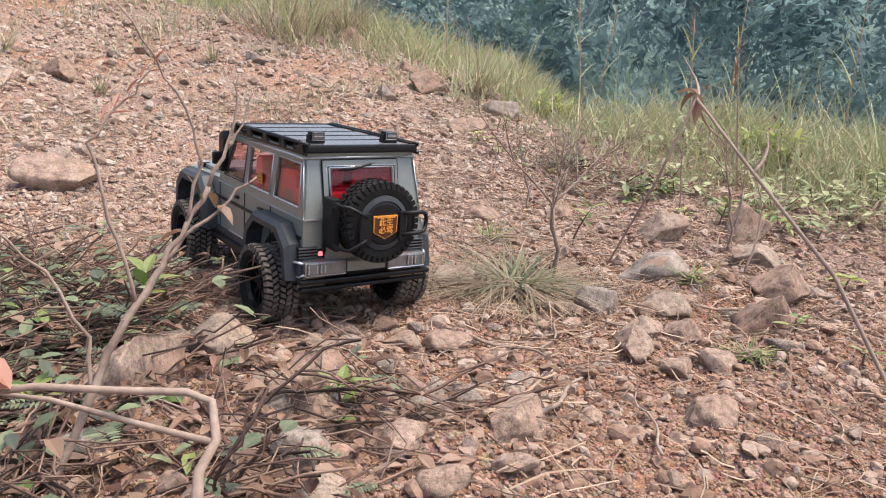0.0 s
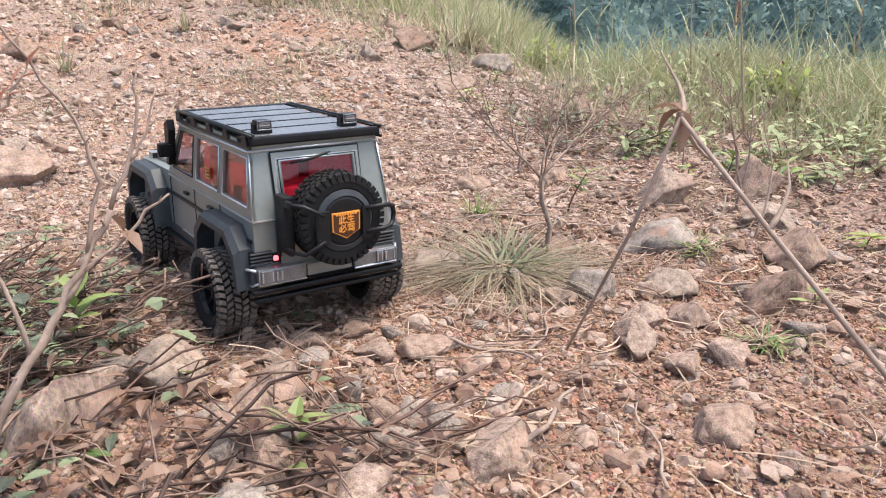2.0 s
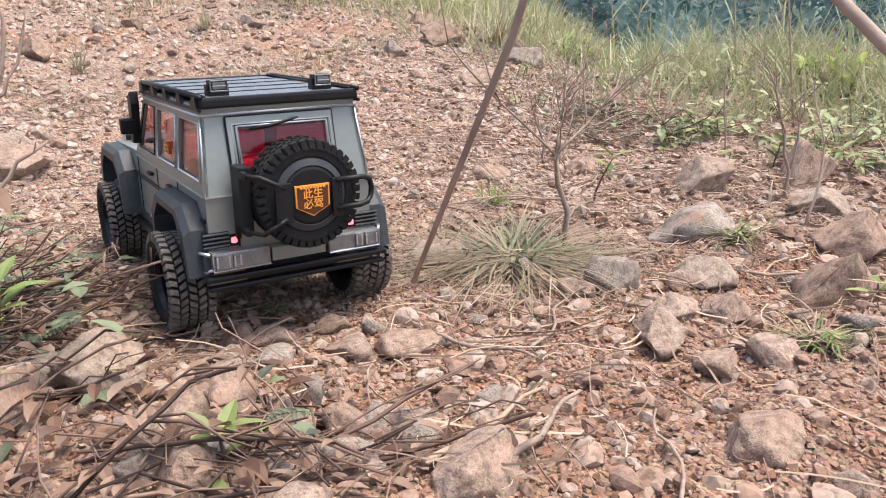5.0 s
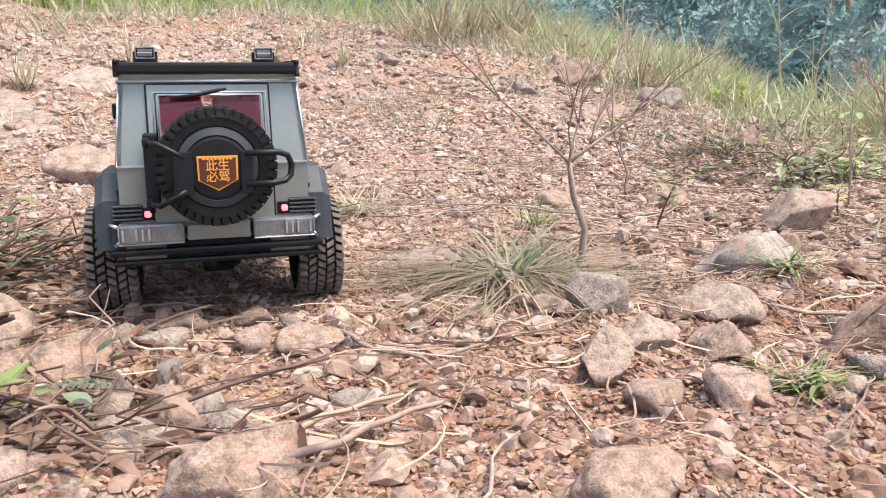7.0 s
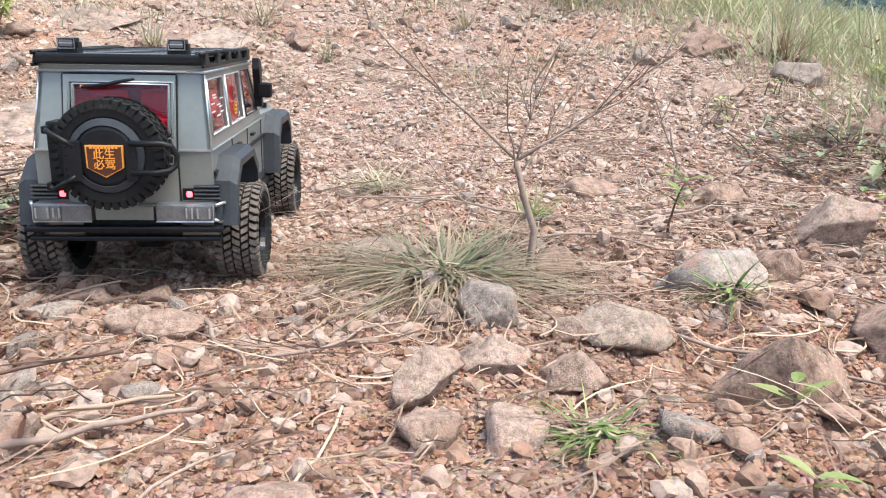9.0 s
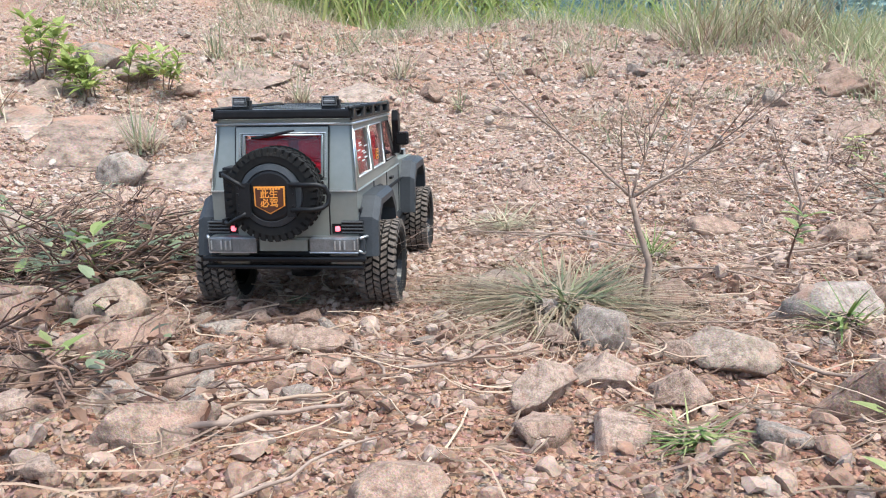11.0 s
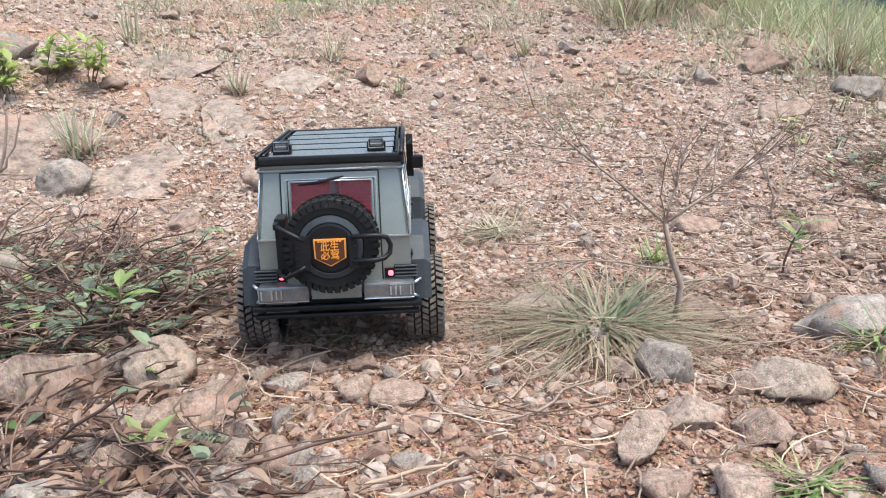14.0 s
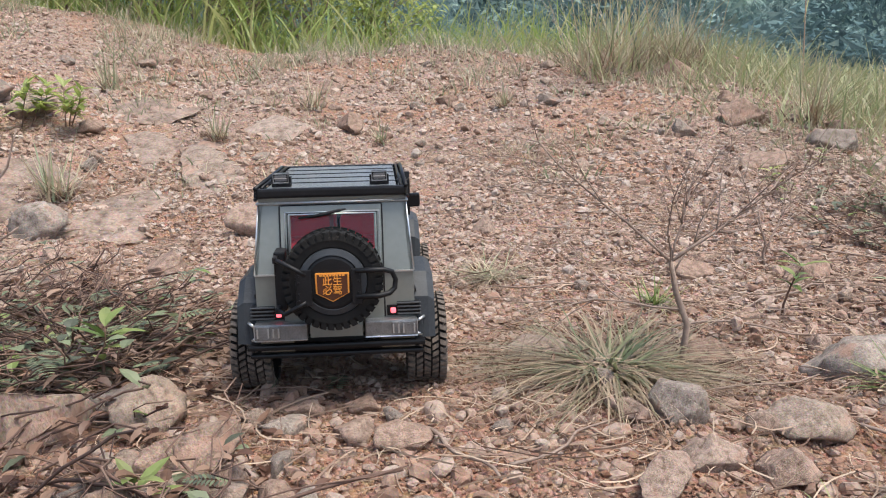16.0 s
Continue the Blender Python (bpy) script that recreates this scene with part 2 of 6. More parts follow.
DULL_LEAF = leaf_material("dull_leaf", [(0.15, (0.09, 0.10, 0.07)), (0.5, (0.15, 0.18, 0.105)), (0.85, (0.27, 0.31, 0.17))])
DEAD_LEAF = leaf_material("dead_leaf", [(0.2, (0.12, 0.06, 0.04)), (0.5, (0.24, 0.14, 0.09)), (0.85, (0.36, 0.24, 0.17))])
RED_LEAF = leaf_material("reddish_dead_leaf", [(0.2, (0.30, 0.12, 0.08)), (0.5, (0.42, 0.19, 0.13)), (0.85, (0.52, 0.29, 0.20))])
# Bluish distance haze is put into both colours; leaf tones also mimic lit crowns.
HAZY_FOREST = leaf_material("hazy_forest_leaf", [(0.41, (0.085, 0.14, 0.15)), (0.48, (0.145, 0.225, 0.23)), (0.54, (0.23, 0.325, 0.31)), (0.61, (0.34, 0.44, 0.38))], rough=0.9, thin=0.75, scale=0.15, relief=0, amount=0.02)
HAZY_FLOOR = varied("hazy_forest_floor", [(0.41, (0.08, 0.13, 0.137)), (0.5, (0.14, 0.21, 0.205)), (0.6, (0.23, 0.31, 0.27))], 0.26, 0.95, 0, 0.05)
BUSH = leaf_material("bush_leaf", [(0.2, (0.24, 0.30, 0.08)), (0.5, (0.37, 0.43, 0.13)), (0.85, (0.52, 0.55, 0.22))], thin=0.5)
LOW_LEAF = leaf_material("low_plant_leaf", [(0.15, (0.22, 0.26, 0.12)), (0.5, (0.36, 0.40, 0.21)), (0.85, (0.54, 0.54, 0.32))], thin=0.4)
LUSH = leaf_material("lush_grass", [(0.15, (0.22, 0.31, 0.09)), (0.5, (0.34, 0.41, 0.13)), (0.85, (0.47, 0.46, 0.22))], thin=0.5)

PAINT = plain("grey_metallic_paint", (0.238, 0.250, 0.230), 0.38, 0.35, 25, 0.08, 0)
BRIGHT = plain("bright_trim", (0.62, 0.64, 0.65), 0.3, 0.8, 60, 0.15, 0.0001)
SILVER = plain("brushed_bumper_silver", (0.245, 0.25, 0.255), 0.40, 0.7, 90, 0.4, 0.0003)
FLARE = plain("dark_grey_plastic", (0.042, 0.046, 0.051), 0.48, 0, 80, 0.25, 0.0003)
BLACK = plain("black_plastic", (0.011, 0.011, 0.012), 0.45, 0, 80, 0.4, 0.0002)
GLOSS_BLACK = plain("gloss_black_metal", (0.009, 0.009, 0.010), 0.3, 0.0, 60, 0.3, 0)
RUBBER = varied("dusty_tyre_rubber", [(0.3, (0.009, 0.009, 0.009)), (0.58, (0.016, 0.015, 0.014)), (0.8, (0.06, 0.05, 0.042))], 70, 0.85, 0, 0.0004, 5)
TREAD = varied("dusty_tread_rubber", [(0.3, (0.055, 0.047, 0.041)), (0.5, (0.135, 0.113, 0.096)), (0.75, (0.29, 0.235, 0.19))], 90, 0.9, 0, 0.0003, 5)
RED_SEAT = plain("red_seat_plastic", (0.72, 0.025, 0.06), 0.5, 0, 50, 0.2, 0.0002)
GLASS = glass_material("tinted_window", (0.96, 0.84, 0.85))
LENS = glass_material("clear_lens", (0.9, 0.9, 0.9))
ORANGE_DARK = plain("dark_orange_print", (0.085, 0.024, 0.007), 0.5, 0, 80, 0.2, 0)
ORANGE = plain("orange_print", (0.85, 0.34, 0.05), 0.5, 0, 80, 0.1, 0)
WHITE_PRINT = plain("pale_print", (0.7, 0.7, 0.68), 0.5, 0, 80, 0.15, 0)
TAIL = lit_material("red_tail_light", (1.0, 0.13, 0.16), 1.25)
LAMP_LENS = plain("dim_lamp_lens", (0.16, 0.165, 0.17), 0.3, 0.4, 80, 0.3, 0)
PLATE = checker_plate_material()
LOUVRE = plain("grey_louvre_plastic", (0.10, 0.105, 0.11), 0.4, 0.3, 80, 0.25, 0)
for m in (RUBBER, TREAD, FLARE, BLACK, GLOSS_BLACK):
    m.node_tree.nodes["Principled BSDF"].inputs["Specular IOR Level"].default_value = 0.25

# ---- building helpers ----
rng = np.random.default_rng(7)


class Build:
    """Collects vertices and faces of one mesh."""

    def __init__(self):
        self.v, self.f = [], []

    def add(self, verts, faces):
        o = len(self.v)
        self.v.extend(tuple(p) for p in verts)
        self.f.extend(tuple(i + o for i in f) for f in faces)
        return self

    def tube(self, path, radii, sides=5, cap=True):
        path = [Vector(p) for p in path]
        verts, faces = [], []
        side = None
        for i, p in enumerate(path):
            way = (path[min(i + 1, len(path) - 1)] - path[max(i - 1, 0)]).normalized()
            if side is None:
                side = way.orthogonal().normalized()
            side = (side - way * side.dot(way))
            side = side.normalized() if side.length > 1e-6 else way.orthogonal().normalized()
            up = way.cross(side)
            r = radii[i] if hasattr(radii, "__len__") else radii
            for k in range(sides):
                a = 2 * math.pi * k / sides
                verts.append(p + (side * math.cos(a) + up * math.sin(a)) * r)
        for i in range(len(path) - 1):
            for k in range(sides):
                a, b = i * sides + k, i * sides + (k + 1) % sides
                faces.append((a, b, b + sides, a + sides))
        if cap:
            faces.append(tuple(range(sides))[::-1])
            faces.append(tuple(range(len(verts) - sides, len(verts))))
        return self.add(verts, faces)

    def box(self, lo, hi, bevel=0.0, m=None):
        bm = bmesh.new()
        bmesh.ops.create_cube(bm, size=1)
        c, s = (Vector(lo) + Vector(hi)) / 2, Vector(hi) - Vector(lo)
        for v in bm.verts:
            v.co = Vector((v.co.x * s.x, v.co.y * s.y, v.co.z * s.z)) + c
        if bevel:
            bmesh.ops.bevel(bm, geom=bm.edges[:], offset=bevel, segments=2, affect="EDGES", profile=0.6)
        return self.take(bm, m)

    def take(self, bm, m=None):
        bm.verts.index_update()
        self.add([(m @ v.co) if m else v.co.copy() for v in bm.verts], [[v.index for v in f.verts] for f in bm.faces])
        bm.free()
        return self

    def prism(self, outline, axis, a, b, bevel=0.0):
        """outline: points in the two other axes (in x, y, z order), pushed along axis from a to b."""
        bm = bmesh.new()
        n = "xyz".index(axis)

        def at(p, d):
            q = list(p)
            q.insert(n, d)
            return q

        lo = [bm.verts.new(at(p, a)) for p in outline]
        hi = [bm.verts.new(at(p, b)) for p in outline]
        bm.faces.new(lo)
        bm.faces.new(hi[::-1])
        k = len(outline)
        for i in range(k):
            bm.faces.new((lo[i], hi[i], hi[(i + 1) % k], lo[(i + 1) % k]))
        bmesh.ops.recalc_face_normals(bm, faces=bm.faces)
        if bevel:
            bmesh.ops.bevel(bm, geom=bm.edges[:], offset=bevel, segments=2, affect="EDGES", profile=0.6)
        return self.take(bm)

    def lathe(self, profile, axis, centre, sides=40):
        """profile: (radius, place along axis) pairs, as a closed ring if it ends where it began."""
        verts, faces, k = [], [], len(profile)
        for i in range(sides):
            a = 2 * math.pi * i / sides
            for r, h in profile:
                p = [r * math.cos(a), r * math.sin(a)]
                p.insert("xyz".index(axis), h)
                verts.append(Vector(p) + Vector(centre))
        for i in range(sides):
            for j in range(k - 1):
                a, b = i * k + j, ((i + 1) % sides) * k + j
                faces.append((a, b, b + 1, a + 1))
        return self.add(verts, faces)

    def mesh(self, name, material, smooth=False):
        me = bpy.data.meshes.new(name)
        me.from_pydata(self.v, [], self.f)
        me.materials.append(material)
        if smooth:
            me.polygons.foreach_set("use_smooth", [True] * len(me.polygons))
        me.update()
        return me


def fixed(me):
    bm = bmesh.new()
    bm.from_mesh(me)
    bmesh.ops.recalc_face_normals(bm, faces=bm.faces)
    bm.to_mesh(me)
    bm.free()
    return me


def part(name, build, material, parent, label="", smooth=False, at=None, normals=False):
    me = build.mesh(name, material, smooth)
    if normals:
        fixed(me)
    ob = new(name, me)
    ob.parent = parent
    if at is not None:
        ob.matrix_basis = at
    return tagged(ob, label)


def thing(name, build, material, label, category, group="", kind="", smooth=False, at=None):
    ob = new(name, build.mesh(name, material, smooth))
    if at is not None:
        ob.matrix_basis = at
    return tagged(ob, label, category, group, kind)


def base(name, label, category, at=None, group=""):
    ob = new(name)
    ob.empty_display_size = 0.02
    if at is not None:
        ob.matrix_basis = at
    return tagged(ob, label, category, group)


def wave_set(seed, wavelength, count=9):
    r = np.random.default_rng(seed)
    ang, ph = r.uniform(0, 2 * np.pi, count), r.uniform(0, 2 * np.pi, count)
    k = 2 * np.pi / (wavelength * r.uniform(0.6, 1.6, count))
    return np.cos(ang) * k, np.sin(ang) * k, ph


def waves(x, y, s):
    kx, ky, ph = s
    return np.sin(np.multiply.outer(x, kx) + np.multiply.outer(y, ky) + ph).mean(-1)


W_BIG, W_MID, W_SMALL, W_FINE = wave_set(1, 0.9), wave_set(2, 0.22), wave_set(3, 0.075), wave_set(4, 0.028)
W_PATCH, W_FAR = wave_set(5, 0.5), wave_set(6, 4.0)


def smooth_step(v, a, b):
    t = np.clip((v - a) / (b - a), 0, 1)
    return t * t * (3 - 2 * t)


def height(x, y):
    """The ground's height: flat round the car, a rise ahead and to the left, a grassy brink to the right."""
    x, y = np.asarray(x, float), np.asarray(y, float)
    t = np.clip(y - 0.45, 0, None)
    z = 0.212 * np.where(t < 0.5, t * t, t - 0.25)
    over = np.clip(y - 2.6, 0, None)
    z = z - np.minimum(over * over * 0.25, over * 0.3)
    z = z + 0.23 * np.clip(-x - 0.45, 0, 3) * smooth_step(y, 0.2, 1.8)
    z = z - 0.20 * smooth_step(x, 0.8, 2.4) * smooth_step(y, 0.9, 2.8)
    z = z - 0.35 * np.clip(x - 3.1, 0, None)
    # the brink on the right: the ground falls away beyond it
    away, side = np.hypot(x + 0.3, y + 0.65), np.degrees(np.arctan2(x + 0.3, y + 0.65))
    z = z - smooth_step(side, 37, 46) * smooth_step(away, 1.6, 2.1) * np.clip(z - (0.11 - 0.10 * (away - 1.9)), 0, None) * (y > -0.7)
    z = np.maximum(z, -7.0 + 0.8 * waves(x, y, W_FAR))
    z = z - -0.04 * smooth_step(x, 1.1, 2.3) * (1 - smooth_step(y, 0.7, 2.0))
    far = smooth_step(np.hypot(x, y), 2.5, 6)
    calm = 1 - 0.85 * np.exp(-(np.maximum(np.abs(x) - 0.1, 0) ** 2 + np.maximum(np.abs(y - 0.19) - 0.2, 0) ** 2) / 0.01)
    z = z + calm * (0.05 * waves(x, y, W_BIG) * (0.35 + smooth_step(y, 0.3, 1.5)) + 0.022 * waves(x, y, W_MID) + (1 - far) * (0.010 * waves(x, y, W_SMALL) + 0.005 * waves(x, y, W_FINE)))
    return z


def spaced(fine_lo, fine_hi, step, reach):
    mid = np.arange(fine_lo, fine_hi, step)
    out, s = [], step
    d = 0.0
    while d < reach:
        s *= 1.22
        d += s
        out.append(d)
    out = np.array(out)
    return np.concatenate([fine_lo - out[::-1], mid, mid[-1] + out])


def make_ground():
    xs, ys = spaced(-1.4, 2.0, 0.014, 900), spaced(-0.8, 2.8, 0.014, 900)
    X, Y = np.meshgrid(xs, ys)
    Z = height(X.ravel(), Y.ravel())
    co = np.stack([X.ravel(), Y.ravel(), Z], 1)
    nx, ny = len(xs), len(ys)
    i = (np.arange(ny - 1)[:, None] * nx + np.arange(nx - 1)).ravel()
    quads = np.stack([i, i + 1, i + nx + 1, i + nx], 1)
    return bulk("ground", co, quads, GROUND, True)


def bulk(name, co, faces, material, smooth=False):
    """A large mesh from arrays of vertices and equal-sided faces."""
    me = bpy.data.meshes.new(name)
    k = faces.shape[1]
    me.vertices.add(len(co))
    me.vertices.foreach_set("co", co.astype(np.float32).ravel())
    me.loops.add(faces.size)
    me.loops.foreach_set("vertex_index", faces.astype(np.int32).ravel())
    me.polygons.add(len(faces))
    me.polygons.foreach_set("loop_start", np.arange(0, faces.size, k, dtype=np.int32))
    me.polygons.foreach_set("use_smooth", np.full(len(faces), smooth))
    me.update(calc_edges=True)
    me.materials.append(material)
    return new(name, me)


# ---- the setting ----
tagged(make_ground(), "reddish stony ground of a rough hillside track", "ground", kind="structure")


def ico(sub):
    bm = bmesh.new()
    bmesh.ops.create_icosphere(bm, subdivisions=sub, radius=1)
    bm.verts.index_update()
    v, f = np.array([p.co[:] for p in bm.verts]), np.array([[p.index for p in q.verts] for q in bm.faces])
    bm.free()
    return v, f


def turns(n):
    q = rng.normal(size=(n, 4))
    q /= np.linalg.norm(q, axis=1, keepdims=True)
    w, x, y, z = q.T
    return np.stack([1 - 2 * (y * y + z * z), 2 * (x * y - z * w), 2 * (x * z + y * w), 2 * (x * y + z * w), 1 - 2 * (x * x + z * z), 2 * (y * z - x * w), 2 * (x * z - y * w), 2 * (y * z + x * w), 1 - 2 * (x * x + y * y)], 1).reshape(-1, 3, 3)


def stone_shapes(count, sub, seed):
    """Unit stones: balls cut by random planes and roughened, as one array of vertices each."""
    v, f = ico(sub)
    r = np.random.default_rng(seed)
    shapes = []
    for _ in range(count):
        p = v * r.uniform(0.75, 1.2, 3)
        for _ in range(9):
            nrm = r.normal(size=3)
            nrm /= np.linalg.norm(nrm)
            over = np.clip(p @ nrm - r.uniform(0.45, 0.85), 0, None)
            p = p - over[:, None] * nrm * 0.93
        p = p * (1 + r.uniform(-0.07, 0.07, (len(p), 1)))
        shapes.append(p * np.array([1, 1, r.uniform(0.55, 0.95)]))
    return np.array(shapes), f


def pebbles(n, x0, x1, y0, y1, r0, r1, sub, bare=0.25, share=1.0):
    """Broken stones scattered over a stretch of the ground."""
    shapes, f = stone_shapes(60, sub, n)
    x, y = rng.uniform(x0, x1, n), rng.uniform(y0, y1, n)
    keep = waves(x, y, W_PATCH) + 0.5 * waves(x, y, W_MID) + rng.uniform(-0.5, 0.5, n) > -bare
    x, y = x[keep], y[keep]
    n = len(x)
    r = r0 * (r1 / r0) ** (rng.uniform(0, 1, n) ** 1.8)
    p = shapes[rng.integers(len(shapes), size=n)]
    k = p.shape[1]
    p = np.einsum("nij,nvj->nvi", turns(n), p) * r[:, None, None]
    p[:, :, 2] *= rng.uniform(0.65, 1.0, (n, 1))
    p += np.stack([x, y, height(x, y) + r * rng.uniform(-0.25, 0.4, n)], 1)[:, None]
    n = int(n * share)
    p = p[:n]
    return p.reshape(-1, 3), (f[None] + (np.arange(n) * k)[:, None, None]).reshape(-1, 3)


def chips(n, x0, x1, y0, y1, r0, r1, bare=0.4, lift=0.4):
    """Small angular chips: crooked blocks with uneven corners, lying at all angles."""
    r = np.random.default_rng(n)
    cube = np.array([(a, b, c) for a in (-1, 1) for b in (-1, 1) for c in (-1, 1)], float)
    f = np.array([(0, 1, 3, 2), (4, 6, 7, 5), (0, 4, 5, 1), (2, 3, 7, 6), (0, 2, 6, 4), (1, 5, 7, 3)])
    x, y = r.uniform(x0, x1, n), r.uniform(y0, y1, n)
    keep = waves(x, y, W_PATCH) + 0.5 * waves(x, y, W_MID) + r.uniform(-0.5, 0.5, n) > -bare
    x, y = x[keep], y[keep]
    n = len(x)
    size = r0 * (r1 / r0) ** (r.uniform(0, 1, n) ** 1.6)
    p = (cube[None] * r.uniform(0.45, 0.95, (n, 1, 3)) + r.uniform(-0.22, 0.22, (n, 8, 3))) * size[:, None, None]
    p = np.einsum("nij,nvj->nvi", turns(n), p)
    p[:, :, 2] *= r.uniform(0.55, 0.95, (n, 1))
    p += np.stack([x, y, height(x, y) + size * r.uniform(lift - 0.55, lift, n)], 1)[:, None]
    quads = (f[None] + (np.arange(n) * 8)[:, None, None]).reshape(-1, 4)
    return p.reshape(-1, 3), np.concatenate([quads[:, [0, 1, 2]], quads[:, [0, 2, 3]]])


def make_gravel():
    sets = [pebbles(9500, -0.5, 0.75, -0.62, 0.12, 0.0022, 0.0052, 1, 0.40, 0.7), pebbles(8500, -0.5, 0.75, -0.6, 0.2, 0.0042, 0.0095, 1, 0.35, 0.42), chips(23000, -0.9, 1.3, 0.05, 1.2, 0.0028, 0.0068, 0.45, 0.3), chips(19000, -1.4, 1.7, 1.0, 2.9, 0.0045, 0.0105, 0.45, 0.12),
            chips(9000, 0.7, 1.9, -0.6, 1.2, 0.0033, 0.0085, 0.5), pebbles(2600, -0.5, 0.75, -0.6, 0.3, 0.0075, 0.0125, 2, 0.3, 0.45), pebbles(4000, -0.75, 0.9, 0.1, 0.7, 0.0042, 0.0088, 1, 0.35), pebbles(6500, -0.9, 1.3, 0.2, 1.3, 0.0055, 0.0115, 1, 0.30, 0.8),
            pebbles(5500, -1.4, 1.7, 0.9, 2.8, 0.0085, 0.020, 1, 0.25, 0.75), pebbles(2000, -0.9, 1.1, -0.3, 1.0, 0.0075, 0.0155, 2, 0.15, 0.6), pebbles(3000, -3.0, 2.6, -2.4, 3.4, 0.008, 0.022, 1, 0.3, 0.5)]
    co, fa, o = [], [], 0
    for p, f in sets:
        co.append(p)
        fa.append(f + o)
        o += len(p)
    return bulk("gravel", np.concatenate(co), np.concatenate(fa), GRAVEL)


def make_crumbs():
    sets = [chips(27000, -0.45, 0.75, -0.55, 0.16, 0.0012, 0.0032, 1.6, 0.45), chips(9000, -0.6, 1.0, 0.1, 0.75, 0.0020, 0.0042, 1.4, 0.4)]
    return bulk("soil_crumbs", np.concatenate([p for p, _ in sets]), np.concatenate([sets[0][1], sets[1][1] + len(sets[0][0])]), CRUMBS)


tagged(make_crumbs(), "fine reddish soil crumbs and grit between stones", "soil", kind="stuff")
tagged(make_gravel(), "loose pinkish gravel and broken stone chips", "gravel", kind="stuff")


def rock_mesh(seed, flat=0.7, material=None, sub=4):
    """An angular, broken stone about 1 across, with chipped faces."""
    r = np.random.default_rng(seed)
    bm = bmesh.new()
    bmesh.ops.create_icosphere(bm, subdivisions=sub, radius=0.62)
    stretch = np.array([r.uniform(0.85, 1.2), r.uniform(0.7, 1.0), flat])
    planes = [(Vector(r.normal(size=3)).normalized(), r.uniform(0.27, 0.47)) for _ in range(14)]
    for v in bm.verts:
        p = v.co.copy()
        for nrm, d in planes:
            over = p.dot(nrm) - d
            if over > 0:
                p -= nrm * over
        p *= 1 + 0.09 * noise.noise(p * 4 + Vector((seed, 0, 0))) + 0.07 * noise.noise(p * 10 + Vector((0, seed, 0))) + 0.035 * noise.noise(p * 24)
        v.co = Vector((p.x * stretch[0], p.y * stretch[1], p.z * stretch[2]))
    me = bpy.data.meshes.new("rock")
    for f in bm.faces:
        f.smooth = True
    for e in bm.edges:
        e.smooth = e.calc_face_angle(0.0) < 0.21
    bm.to_mesh(me)
    bm.free()
    me.materials.append(material)
    return me


ROCK_KINDS = {
    "pink": ("angular pinkish-brown rock lying in the gravel", PINK_STONE, [rock_mesh(s, f, PINK_STONE) for s, f in ((11, 0.75), (12, 0.6), (13, 0.85), (14, 0.5), (15, 0.7), (16, 0.65))]),
    "grey": ("rough grey rock half sunk in the gravel", GREY_STONE, [rock_mesh(s, f, GREY_STONE) for s, f in ((21, 0.7), (22, 0.55), (23, 0.8), (24, 0.6))]),
    "slab": ("flat weathered slab of pinkish bedrock", SLAB_STONE, [rock_mesh(s, f, SLAB_STONE) for s, f in ((51, 0.5), (52, 0.55), (53, 0.45), (54, 0.6))]),
    "pale": ("pale cream rock with clean broken faces on the gravel", PALE_STONE, [rock_mesh(s, f, PALE_STONE) for s, f in ((31, 0.65), (32, 0.5), (33, 0.75))]),
}


SMALL_ROCKS = {k: [rock_mesh(40 + 7 * i + n, 0.55 + 0.07 * n, ROCK_KINDS[k][1], 3) for n in range(5)] for i, k in enumerate(ROCK_KINDS)}


def rock(kind, x, y, wide, turn=None, which=None, sink=0.3, tall=1.0, label=""):
    text, _, meshes = ROCK_KINDS[kind]
    if wide < 0.045:
        meshes = SMALL_ROCKS[kind]
    which = int(rng.integers(len(meshes))) if which is None else which
    turn = float(rng.uniform(0, 360)) if turn is None else turn
    ob = new("rock", meshes[which % len(meshes)])
    tilt = rng.uniform(-9, 9, 2)
    slope = Matrix.Identity(4)
    if wide > 0.2:
        gx, gy = (float(height(x + a, y + b)) - float(height(x - a, y - b)) for a, b in ((0.12, 0), (0, 0.12)))
        slope = Vector((0, 0, 1)).rotation_difference(Vector((-gx / 0.24, -gy / 0.24, 1))).to_matrix().to_4x4()
        tilt = tilt * 0.3
    ob.matrix_basis = Matrix.Translation((x, y, float(height(x, y)) + wide * 0.33 * tall * (0.62 - sink))) @ slope @ pose(0, 0, 0, tilt[0], tilt[1], turn) @ Matrix.Diagonal((wide, wide, wide * tall, 1))
    return tagged(ob, label or text, "rock", "rocks on the track")


